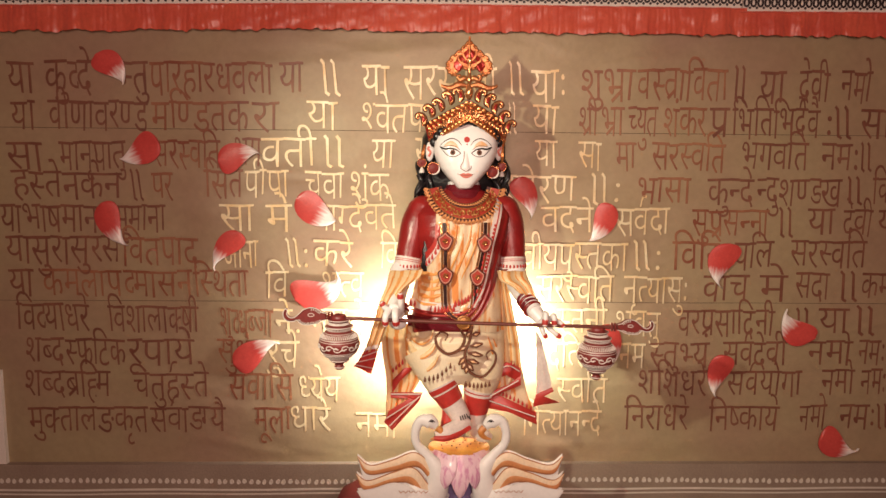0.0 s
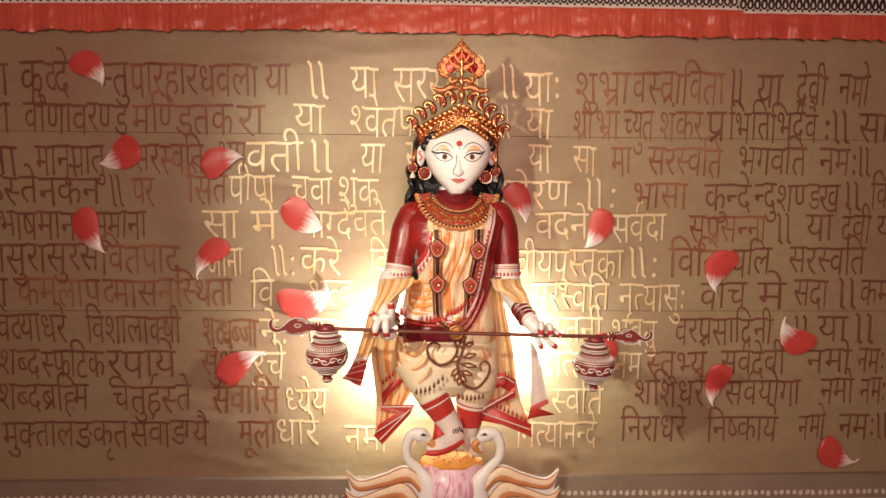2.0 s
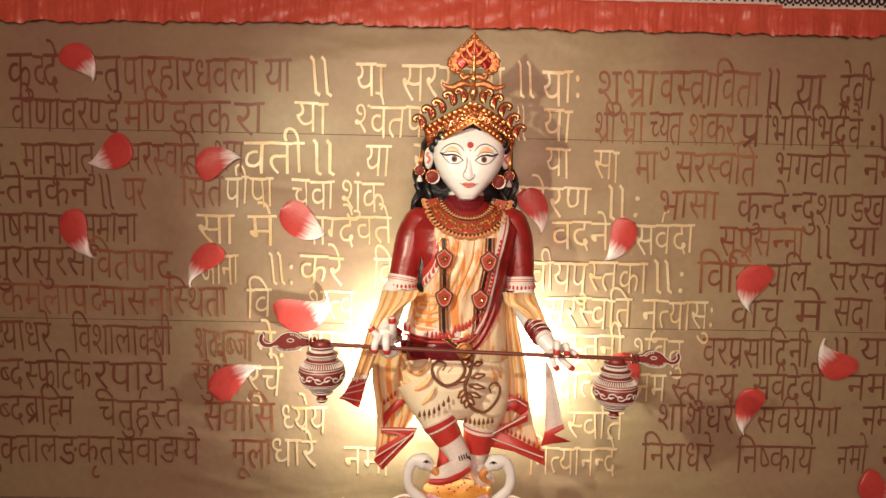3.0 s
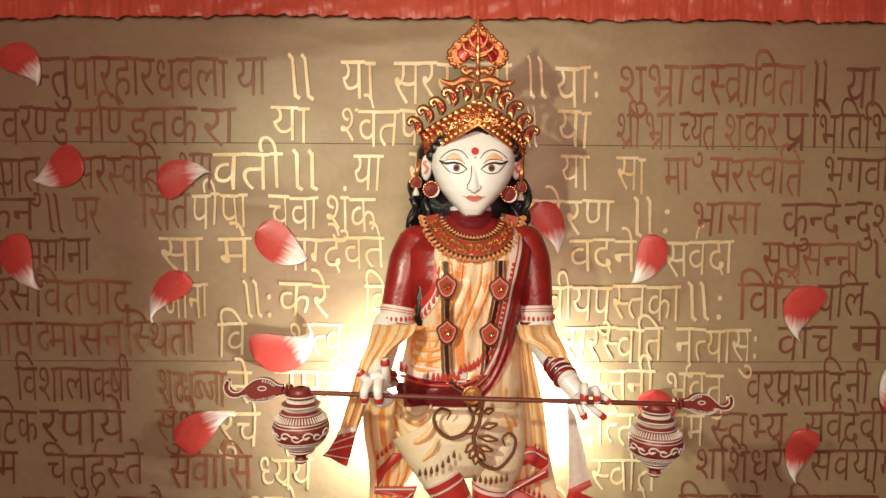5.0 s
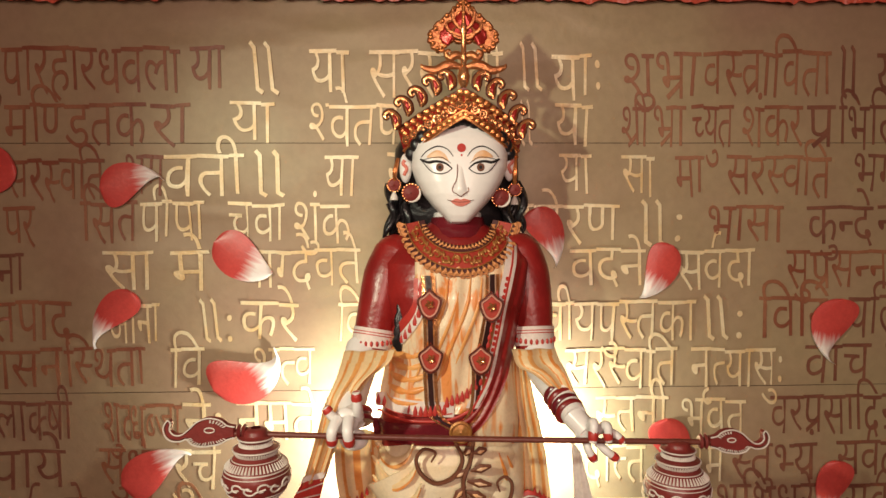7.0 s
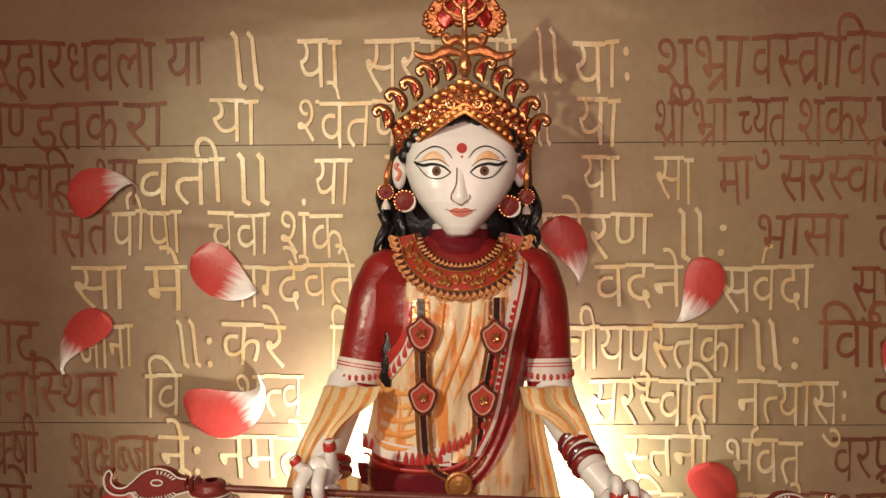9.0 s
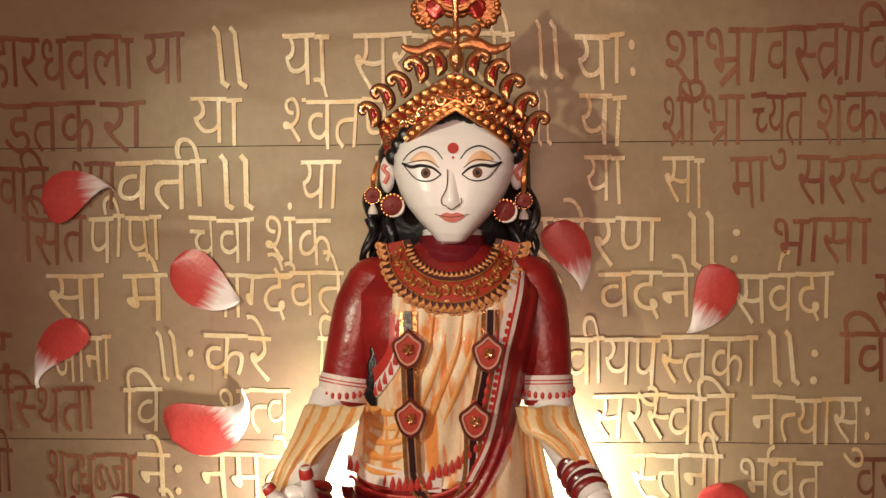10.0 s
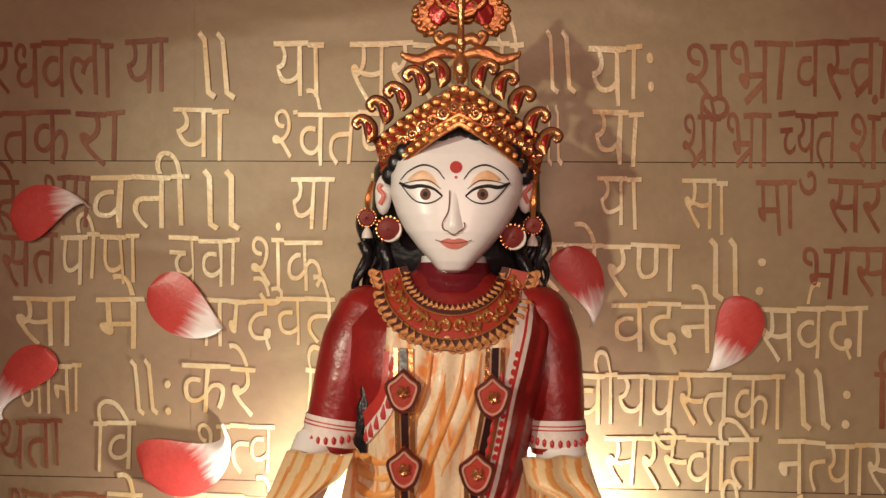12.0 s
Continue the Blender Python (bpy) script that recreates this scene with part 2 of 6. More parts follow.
def glyph(ch):
    """Outline, faces and advance of one letter of the built-in font."""
    if ch not in GLYPHS:
        got = []
        for body in (ch, ch + "A", "A"):
            c = bpy.data.curves.new("letter", "FONT")
            c.body, c.size, c.resolution_u, c.extrude, c.offset = body, 1.0, 3, 0.006, -0.008
            ob = new("letter", c)
            bpy.context.view_layer.update()
            me = ob.evaluated_get(bpy.context.evaluated_depsgraph_get()).to_mesh()
            got.append(([tuple(v.co) for v in me.vertices], [tuple(p.vertices) for p in me.polygons]))
            bpy.data.objects.remove(ob)
            bpy.data.curves.remove(c)
        right = [max((v[0] for v in g[0]), default=0) for g in got]
        GLYPHS[ch] = (*got[0], right[1] - right[2])
    return GLYPHS[ch]


def bar(x0, z0, x1, z1, w=0.07):
    d = np.array((x1 - x0, z1 - z0))
    d = d / np.linalg.norm(d) * w / 2
    q = [(x0 - d[1], z0 + d[0]), (x0 + d[1], z0 - d[0]), (x1 + d[1], z1 - d[0]), (x1 - d[1], z1 + d[0])]
    v = [(*p, -0.012) for p in q] + [(*p, 0.012) for p in q]
    return v, [(3, 2, 1, 0), (4, 5, 6, 7), (0, 1, 5, 4), (1, 2, 6, 5), (2, 3, 7, 6), (3, 0, 4, 7)]


def half(ch):
    """A joined form of a letter: without its right-hand stem."""
    v, f, adv = glyph(ch)
    bm = bmesh.new()
    vs = [bm.verts.new(q) for q in v]
    for p in f:
        try:
            bm.faces.new([vs[i] for i in p])
        except ValueError:
            pass
    cut = adv - 0.17
    bmesh.ops.bisect_plane(bm, geom=bm.verts[:] + bm.edges[:] + bm.faces[:], plane_co=(cut, 0, 0), plane_no=(1, 0, 0), clear_outer=True)
    bm.verts.index_update()
    out = [tuple(q.co) for q in bm.verts], [tuple(q.index for q in p.verts) for p in bm.faces], cut - 0.01
    bm.free()
    return out


def spell(text):
    """Lays the letters of a word side by side: vowel signs in their places, joined consonants as half forms."""
    run, i = [], 0
    while i < len(text):
        ch = text[i]
        joined = i + 2 < len(text) and text[i + 1] == "\u094d"
        if ch == "\u093f":
            k = len(run) - 1
            while k > 0 and run[k - 1][1]:
                k -= 1
            run.insert(max(k, 0), (ch, False))
        elif joined and ch == "\u0930":
            run.append((text[i + 2], False))
            run.append(("reph", False))
            i += 2
        elif joined and text[i + 2] == "\u0930":
            run.append((ch, False))
            run.append(("rakar", False))
            i += 2
        elif joined:
            run.append((ch, True))
            i += 1
        else:
            run.append((ch, False))
        i += 1
    V, F, x = [], [], 0.0
    for ch, cut in run:
        if ch == "reph":
            v, f, adv = glyph("\u0947")
            v = [(-0.62 - q[0], q[1], q[2]) for q in v]
            v = [(q[0] + 0.12, q[1], q[2]) for q in v]
            f = [p[::-1] for p in f]
        elif ch == "rakar":
            v, f = bar(-0.13, 0.22, -0.42, 0.03)
            adv = 0.0
        elif ch == "\u0965":
            v, f, adv = [], [], 0.62
            for o in (0.10, 0.36):
                for seg in ((o - 0.07, 0.66, o + 0.01, 0.58), (o, 0.60, o + 0.03, 0.02), (o + 0.025, 0.04, o + 0.12, -0.02)):
                    sv, sf = bar(*seg, 0.062)
                    f += [tuple(len(v) + i for i in p) for p in sf]
                    v += sv
        elif ch == " ":
            v, f, adv = [], [], 0.3
        else:
            v, f, adv = half(ch) if cut else glyph(ch)
        base, jig = len(V), rng.uniform(-0.025, 0.025)
        lean, tall = rng.uniform(-0.05, 0.05), rng.uniform(0.94, 1.06)
        V += [(q[0] + x + lean * (q[1] - 0.6), 0.622 + (q[1] - 0.622) * tall + jig, q[2]) for q in v]
        F += [tuple(base + k for k in p) for p in f]
        x += adv
    return V, F


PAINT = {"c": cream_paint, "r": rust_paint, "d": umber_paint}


def script_row(words, high):
    """words: text, paint, left end, right end, height of the head line."""
    for text, paint, x0, x1, z in words:
        V, F = spell(text)
        lo, hi = min(q[0] for q in V), max(q[0] for q in V)
        k = (x1 - x0) / (hi - lo)
        s = 1.08 * high / 0.622
        b = Builder()
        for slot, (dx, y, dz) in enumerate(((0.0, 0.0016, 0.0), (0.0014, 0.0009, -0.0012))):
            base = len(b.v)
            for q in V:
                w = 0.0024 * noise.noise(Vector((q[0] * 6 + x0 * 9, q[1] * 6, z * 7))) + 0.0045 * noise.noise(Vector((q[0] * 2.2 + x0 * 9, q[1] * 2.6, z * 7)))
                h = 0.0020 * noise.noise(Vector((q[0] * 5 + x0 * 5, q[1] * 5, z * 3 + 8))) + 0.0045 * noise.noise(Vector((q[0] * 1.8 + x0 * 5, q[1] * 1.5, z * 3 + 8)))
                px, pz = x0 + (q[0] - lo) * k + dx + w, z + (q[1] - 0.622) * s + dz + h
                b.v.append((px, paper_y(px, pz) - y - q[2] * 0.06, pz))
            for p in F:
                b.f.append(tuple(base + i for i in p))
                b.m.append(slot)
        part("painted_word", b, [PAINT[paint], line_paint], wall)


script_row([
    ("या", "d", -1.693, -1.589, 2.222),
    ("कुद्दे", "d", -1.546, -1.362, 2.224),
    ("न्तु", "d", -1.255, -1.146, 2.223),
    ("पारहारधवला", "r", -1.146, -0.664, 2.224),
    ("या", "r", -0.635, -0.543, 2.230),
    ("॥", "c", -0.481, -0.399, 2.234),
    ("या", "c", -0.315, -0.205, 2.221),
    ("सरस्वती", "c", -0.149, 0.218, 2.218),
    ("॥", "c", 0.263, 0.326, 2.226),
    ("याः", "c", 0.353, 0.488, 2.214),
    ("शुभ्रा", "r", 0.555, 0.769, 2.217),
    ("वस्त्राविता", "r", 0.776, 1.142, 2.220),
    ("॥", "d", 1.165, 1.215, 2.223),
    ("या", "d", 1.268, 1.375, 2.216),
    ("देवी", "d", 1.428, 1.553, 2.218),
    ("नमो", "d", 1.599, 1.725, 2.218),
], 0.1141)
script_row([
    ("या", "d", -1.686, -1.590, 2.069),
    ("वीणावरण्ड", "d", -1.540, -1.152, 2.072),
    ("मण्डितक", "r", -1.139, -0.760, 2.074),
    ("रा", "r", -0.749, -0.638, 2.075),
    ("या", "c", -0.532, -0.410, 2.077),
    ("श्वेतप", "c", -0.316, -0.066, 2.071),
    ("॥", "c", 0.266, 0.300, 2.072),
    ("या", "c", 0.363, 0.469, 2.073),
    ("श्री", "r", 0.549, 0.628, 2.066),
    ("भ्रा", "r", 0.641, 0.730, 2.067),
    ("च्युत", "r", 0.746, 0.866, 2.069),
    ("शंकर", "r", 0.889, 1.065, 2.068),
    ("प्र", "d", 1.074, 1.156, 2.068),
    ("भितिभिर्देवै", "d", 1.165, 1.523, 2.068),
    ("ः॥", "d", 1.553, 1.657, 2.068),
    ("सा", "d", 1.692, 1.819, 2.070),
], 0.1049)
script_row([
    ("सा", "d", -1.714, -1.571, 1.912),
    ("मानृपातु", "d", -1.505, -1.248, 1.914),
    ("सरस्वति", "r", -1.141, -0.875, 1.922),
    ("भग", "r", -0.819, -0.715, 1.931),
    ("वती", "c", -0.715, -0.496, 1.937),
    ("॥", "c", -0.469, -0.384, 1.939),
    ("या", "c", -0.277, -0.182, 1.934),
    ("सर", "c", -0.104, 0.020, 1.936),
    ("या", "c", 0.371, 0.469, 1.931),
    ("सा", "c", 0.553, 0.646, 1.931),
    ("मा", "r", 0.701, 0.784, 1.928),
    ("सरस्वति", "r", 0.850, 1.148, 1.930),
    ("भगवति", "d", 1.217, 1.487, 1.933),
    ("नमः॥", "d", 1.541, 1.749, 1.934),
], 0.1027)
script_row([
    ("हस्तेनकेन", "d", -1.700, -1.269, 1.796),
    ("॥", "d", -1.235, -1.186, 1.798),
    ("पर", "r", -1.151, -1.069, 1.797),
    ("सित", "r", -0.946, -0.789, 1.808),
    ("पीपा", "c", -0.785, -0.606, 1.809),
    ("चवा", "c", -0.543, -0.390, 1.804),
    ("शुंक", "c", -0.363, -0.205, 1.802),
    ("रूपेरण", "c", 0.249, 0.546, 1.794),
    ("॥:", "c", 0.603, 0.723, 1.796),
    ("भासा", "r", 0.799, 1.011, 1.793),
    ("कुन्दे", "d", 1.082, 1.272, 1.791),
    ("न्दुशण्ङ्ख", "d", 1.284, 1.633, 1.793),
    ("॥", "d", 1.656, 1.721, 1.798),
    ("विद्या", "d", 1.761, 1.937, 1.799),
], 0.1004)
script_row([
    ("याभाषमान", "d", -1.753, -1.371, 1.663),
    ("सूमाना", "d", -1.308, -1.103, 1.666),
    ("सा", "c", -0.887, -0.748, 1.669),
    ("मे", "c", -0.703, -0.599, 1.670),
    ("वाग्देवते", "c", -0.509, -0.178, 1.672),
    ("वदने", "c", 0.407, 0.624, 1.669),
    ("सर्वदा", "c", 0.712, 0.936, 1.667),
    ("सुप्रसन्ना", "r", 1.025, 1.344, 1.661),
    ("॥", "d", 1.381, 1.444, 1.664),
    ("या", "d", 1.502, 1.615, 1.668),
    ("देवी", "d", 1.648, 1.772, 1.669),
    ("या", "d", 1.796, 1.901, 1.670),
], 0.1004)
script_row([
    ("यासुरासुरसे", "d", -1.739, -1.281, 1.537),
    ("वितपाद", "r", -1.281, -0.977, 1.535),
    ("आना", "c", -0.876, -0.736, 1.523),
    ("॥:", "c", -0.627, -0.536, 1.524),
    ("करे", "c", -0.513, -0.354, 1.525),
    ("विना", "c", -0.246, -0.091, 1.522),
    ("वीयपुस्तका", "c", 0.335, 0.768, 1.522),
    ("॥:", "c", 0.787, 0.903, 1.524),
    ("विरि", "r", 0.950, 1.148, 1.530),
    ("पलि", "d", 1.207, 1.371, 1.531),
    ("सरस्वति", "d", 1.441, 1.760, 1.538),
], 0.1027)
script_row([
    ("या", "d", -1.737, -1.636, 1.403),
    ("कमलाप", "r", -1.602, -1.287, 1.402),
    ("द्मासन", "r", -1.281, -1.004, 1.401),
    ("स्थिता", "r", -0.998, -0.777, 1.403),
    ("वि", "c", -0.709, -0.613, 1.399),
    ("शत्व", "c", -0.481, -0.309, 1.398),
    ("सरस्वति", "c", 0.396, 0.716, 1.387),
    ("नृत्यासुः", "c", 0.758, 1.020, 1.384),
    ("वाच", "d", 1.086, 1.279, 1.392),
    ("मे", "d", 1.321, 1.439, 1.396),
    ("सदा", "d", 1.470, 1.617, 1.404),
    ("॥", "d", 1.652, 1.735, 1.404),
    ("कम", "d", 1.749, 1.878, 1.407),
], 0.1027)
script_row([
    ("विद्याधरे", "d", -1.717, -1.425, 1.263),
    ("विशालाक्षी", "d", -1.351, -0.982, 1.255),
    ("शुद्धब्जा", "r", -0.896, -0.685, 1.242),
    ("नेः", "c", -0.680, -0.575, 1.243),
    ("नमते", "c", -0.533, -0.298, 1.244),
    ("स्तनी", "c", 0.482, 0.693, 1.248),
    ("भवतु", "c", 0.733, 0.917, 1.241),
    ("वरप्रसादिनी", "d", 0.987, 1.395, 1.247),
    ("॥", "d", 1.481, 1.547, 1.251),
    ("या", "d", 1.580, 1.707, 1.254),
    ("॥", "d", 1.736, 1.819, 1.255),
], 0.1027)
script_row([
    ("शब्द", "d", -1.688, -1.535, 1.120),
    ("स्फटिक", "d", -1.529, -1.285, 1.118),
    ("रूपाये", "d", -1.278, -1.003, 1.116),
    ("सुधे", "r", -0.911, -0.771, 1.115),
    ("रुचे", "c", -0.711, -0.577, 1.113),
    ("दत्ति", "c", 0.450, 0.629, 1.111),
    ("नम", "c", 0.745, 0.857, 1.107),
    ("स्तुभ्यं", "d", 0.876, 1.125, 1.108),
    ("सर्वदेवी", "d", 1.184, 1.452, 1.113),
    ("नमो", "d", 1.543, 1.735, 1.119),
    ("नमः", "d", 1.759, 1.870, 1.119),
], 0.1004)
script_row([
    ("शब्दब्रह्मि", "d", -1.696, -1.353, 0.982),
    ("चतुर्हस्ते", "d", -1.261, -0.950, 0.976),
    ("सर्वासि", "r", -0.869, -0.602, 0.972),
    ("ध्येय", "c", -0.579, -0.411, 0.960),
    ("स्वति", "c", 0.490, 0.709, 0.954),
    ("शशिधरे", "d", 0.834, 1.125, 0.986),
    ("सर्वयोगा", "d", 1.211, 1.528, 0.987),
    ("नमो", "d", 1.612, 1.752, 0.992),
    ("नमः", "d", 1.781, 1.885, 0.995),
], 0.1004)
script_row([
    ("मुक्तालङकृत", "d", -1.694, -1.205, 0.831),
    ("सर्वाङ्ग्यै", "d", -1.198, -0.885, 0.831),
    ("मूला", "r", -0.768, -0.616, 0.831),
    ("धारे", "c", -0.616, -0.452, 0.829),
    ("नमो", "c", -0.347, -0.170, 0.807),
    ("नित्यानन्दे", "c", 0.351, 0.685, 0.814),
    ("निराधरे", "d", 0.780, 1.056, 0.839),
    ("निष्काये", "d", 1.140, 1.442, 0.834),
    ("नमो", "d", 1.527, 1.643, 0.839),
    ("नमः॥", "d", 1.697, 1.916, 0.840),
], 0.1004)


# ---- loose painted petals ----
def petal(place, tip, full, lean, side, turn, blunt):
    """A cut and painted petal, round at the base and drawn out to a bent white point. place and tip: (x, z) of its ends;
    full and lean: how far it swells on its full side (1: to the left of its way) and on the other, which turns hollow at turn."""
    d = Vector((tip[0] - place[0], tip[1] - place[1]))
    size, b = d.length, Builder()
    n = 34
    steps = [(i / n) ** 1.3 for i in range(n + 1)]
    one = [q ** 0.5 * (1 - q) ** blunt for q in steps]
    two = [q ** 0.5 * (turn - q) * (1 - q) ** 0.6 for q in steps]
    rows = []
    for q, f, h in zip(steps, one, two):
        up, low = side * f / max(one) * 1.14 * full / size, -side * h / max(two) * 1.14 * lean / size
        row = []
        for j in range(9):
            u = j / 4 - 1
            row.append((q, 0.035 * u * u + 0.02 * q - 0.025, (up + low) / 2 + (up - low) / 2 * u + 0.002 * u * side))
        rows.append(row)
    b.grid(rows)
    b.grid([[(q[0], q[1] + 0.03, q[2]) for q in r] for r in rows], 0, False, True)
    loop = rows[0] + [r[-1] for r in rows[1:]] + rows[-1][-2::-1] + [r[0] for r in rows[-2:0:-1]]
    b.grid([loop, [(q[0], q[1] + 0.03, q[2]) for q in loop]], 0, True)
    ob = thing("flower_petal", b, petal_paint, "red painted cut-out petal with a white tip, on the golden backdrop", "petal", "petals on the backdrop")
    ob.matrix_world = Matrix.Translation((place[0], 2.881, place[1])) @ Matrix.Rotation(-math.atan2(d[1], d[0]), 4, "Y") @ Matrix.Scale(size, 4)
    return ob


petal((-1.338, 2.246), (-1.242, 2.131), 0.0580, 0.0380, 1, 0.80, 0.80)
petal((-1.110, 1.909), (-1.267, 1.846), 0.0500, 0.0540, 1, 0.95, 0.80)
petal((-0.882, 1.843), (-0.711, 1.862), 0.0535, 0.0500, 1, 0.72, 0.80)
petal((-1.344, 1.673), (-1.248, 1.502), 0.0580, 0.0380, -1, 0.70, 0.80)
petal((-0.578, 1.693), (-0.422, 1.606), 0.0553, 0.0517, -1, 1.25, 0.62)
petal((-0.804, 1.558), (-0.909, 1.401), 0.0500, 0.0360, -1, 0.68, 0.80)
petal((-0.586, 1.281), (-0.421, 1.400), 0.0840, 0.0600, -1, 0.64, 0.52)
petal((-0.845, 1.020), (-0.655, 1.100), 0.0500, 0.0550, 1, 0.80, 0.80)
petal((0.312, 1.787), (0.361, 1.617), 0.0480, 0.0415, 1, 0.75, 0.80)
petal((0.694, 1.678), (0.603, 1.531), 0.0480, 0.0420, 1, 0.90, 0.75)
petal((1.182, 1.525), (1.166, 1.337), 0.0700, 0.0450, -1, 0.62, 0.80)
petal((1.560, 1.130), (1.438, 1.253), 0.0820, 0.0280, 1, 0.60, 0.75)
petal((1.179, 1.058), (1.168, 0.868), 0.0466, 0.0460, -1, 0.70, 0.80)
petal((0.683, 1.186), (0.713, 1.006), 0.0500, 0.0500, 1, 0.80, 0.80)
petal((1.614, 0.690), (1.788, 0.650), 0.0540, 0.0600, -1, 0.72, 0.80)


# ---- trimmings above and below the script ----
def ruffle(x0, x1, top0, top1, deep, seed):
    """A gathered strip of red satin."""
    r, b = random.Random(seed), Builder()
    n = int((x1 - x0) / 0.004)
    rows = [[] for k in range(8)]
    ph = 0.0
    for i in range(n + 1):
        s = i / n
        x, z = x0 + (x1 - x0) * s, top0 + (top1 - top0) * s
        ph += 0.20 + 0.42 * noise.noise(Vector((x * 6, seed, 0)))
        amp = 0.45 + 0.9 * noise.noise(Vector((x * 4, 3 + seed, 0)))
        long = deep * (1 + 0.05 * noise.noise(Vector((x * 7, 9 + seed, 0))) + 0.02 * math.sin(ph * 0.5) + 0.10 * noise.noise(Vector((x * 34, seed, 4))) + 0.09 * noise.noise(Vector((x * 13, seed, 7))))
        for k in range(8):
            t = k / 7
            sway = 0.010 * t * noise.noise(Vector((x * 12, seed, t)))
            rows[k].append((x + sway, 2.884 - (0.006 + 0.012 * t) * (0.5 + 0.5 * amp * math.sin(ph)) - 0.006 * t + (0.0015 if k == 7 else 0) + 0.0075 * noise.noise(Vector((x * 17 + 5 * t, t * 2.4, seed))) + 0.0030 * noise.noise(Vector((x * 48 - 7 * t, t * 3, seed + 5))) + 0.0028 * noise.noise(Vector((x * 85, t * 0.7, seed + 9))) , z - long * t))
    strip = empty("satin_ruffle", (x0, 2.886, top0), "gathered red satin ruffle pinned along the top of the backdrop", "ruffle", "ruffles along the top")
    panels = max(2, round((x1 - x0) / 0.45))
    for k in range(panels):
        i, j = n * k // panels, n * (k + 1) // panels
        b = Builder()
        b.grid([row[i:j + 1] for row in rows])
        part("gathered_panel", b, satin, strip, angle=180)
    b = Builder()
    b.tube([(q[0], q[1] - 0.001, q[2] - 0.004) for q in rows[0][::6]], 0.0028, 0, 6, len(rows[0]) // 4)
    part("stitched_edge", b, satin, strip)
    return strip


LEFT, RIGHT = -2.0, 2.15
ruffle(LEFT, -0.27, 2.421, 2.453, 0.1000, 1)
ruffle(-0.285, 1.193, 2.452, 2.453, 0.1068, 2)
ruffle(1.166, RIGHT, 2.441, 2.447, 0.0955, 3)

loop_mesh, spot_mesh = Builder(), Builder()
ring = [(0.0160 * math.sin(a) * (1.0 - 0.34 * math.cos(a)), 0, 0.024 * math.cos(a) + 0.004) for a in [2 * math.pi * k / 18 for k in range(18)]]
inside = [(q[0] * 0.40, 0, (q[2] - 0.004) * 0.42 - 0.002) for q in ring]
loop_mesh.grid([ring, [(q[0], -0.0015, q[2]) for q in ring], [(q[0], -0.0015, q[2]) for q in inside], inside], 0, True)
loop_mesh = loop_mesh.mesh("drop_loop", black_paint)
spot_mesh.lathe((0, 0, 0), [(0.0052, 0), (0.0052, 0.0014), (0.0005, 0.0016)], 0, 10)
spot_mesh = spot_mesh.mesh("spot", black_paint)


def printed_band(x0, x1, z0, z1, high, y):
    b = Builder()
    n = 24
    rows = [[(x0 + (x1 - x0) * i / n, y - 0.0008 * math.sin(9 * i / n), z0 + (z1 - z0) * i / n + k * high) for i in range(n + 1)] for k in (0, 0.5, 1)]
    b.grid(rows)
    b.grid([[(q[0], q[1] + 0.004, q[2]) for q in r] for r in rows], 0, False, True)
    band = thing("printed_band", b, white_cloth, "white cloth band printed with black drops and dots above the ruffle", "trim", "printed bands")
    step = 0.0275
    for i in range(int((x1 - x0) / step)):
        x = x0 + (i + 0.5) * step
        z = z0 + (z1 - z0) * (x - x0) / (x1 - x0)
        drop = part("drop", loop_mesh, None, band)
        drop.matrix_basis = Matrix.Translation((x, y - 0.001, z + high * 0.54)) @ Matrix.Diagonal((0.80, 1, 1.06, 1))
        spot = part("spot", spot_mesh, None, band)
        spot.matrix_basis = Matrix.Translation((x + step / 2, y - 0.001, z + high * 0.20)) @ Matrix.Rotation(math.pi / 2, 4, "X")


printed_band(LEFT, -0.37, 2.419, 2.453, 0.066, 2.889)
printed_band(-0.37, 1.174, 2.451, 2.453, 0.066, 2.888)
printed_band(1.179, RIGHT, 2.442, 2.446, 0.066, 2.889)
thing("valance", box(LEFT - 0.3, RIGHT + 0.3, 2.890, 2.904, 2.50, 3.0), maroon_cloth, "dark maroon cloth valance over the printed band", "valance")

border = thing("border_cloth", box(-2.1, 2.2, 2.872, 2.900, 0.30, 0.590), border_cloth, "grey-brown border cloth painted with pale dots and lines", "trim")
rr = random.Random(8)
dots = []
for k in range(3):
    b = Builder()
    pts = [(0.0115 * math.cos(a) * (1 - 0.22 * math.sin(a)), 0, 0.0125 * math.sin(a)) for a in [2 * math.pi * q / 12 for q in range(12)]]
    mid = [(p[0] * (0.45 + 0.1 * k), -0.0012, p[2] * 0.45 - 0.001 * k) for p in pts]
    b.grid([pts, [(p[0] * 0.95, -0.002, p[2] * 0.95) for p in pts], mid], 0, True)
    b.cap(mid)
    dots.append(b.mesh("dot", dot_paint))
for i in range(156):
    x = -2.05 + i * 0.0270
    dot = part("dot", rr.choice(dots), None, border)
    dot.matrix_basis = Matrix.Translation((x + rr.uniform(-0.003, 0.003), 2.8715, 0.518 + 0.004 * math.sin(x * 3) + rr.uniform(-0.002, 0.002))) @ Matrix.Rotation(rr.uniform(-0.4, 0.4), 4, "Y") @ Matrix.Diagonal((rr.uniform(0.66, 0.82), 1, rr.uniform(0.80, 1.0), 1))
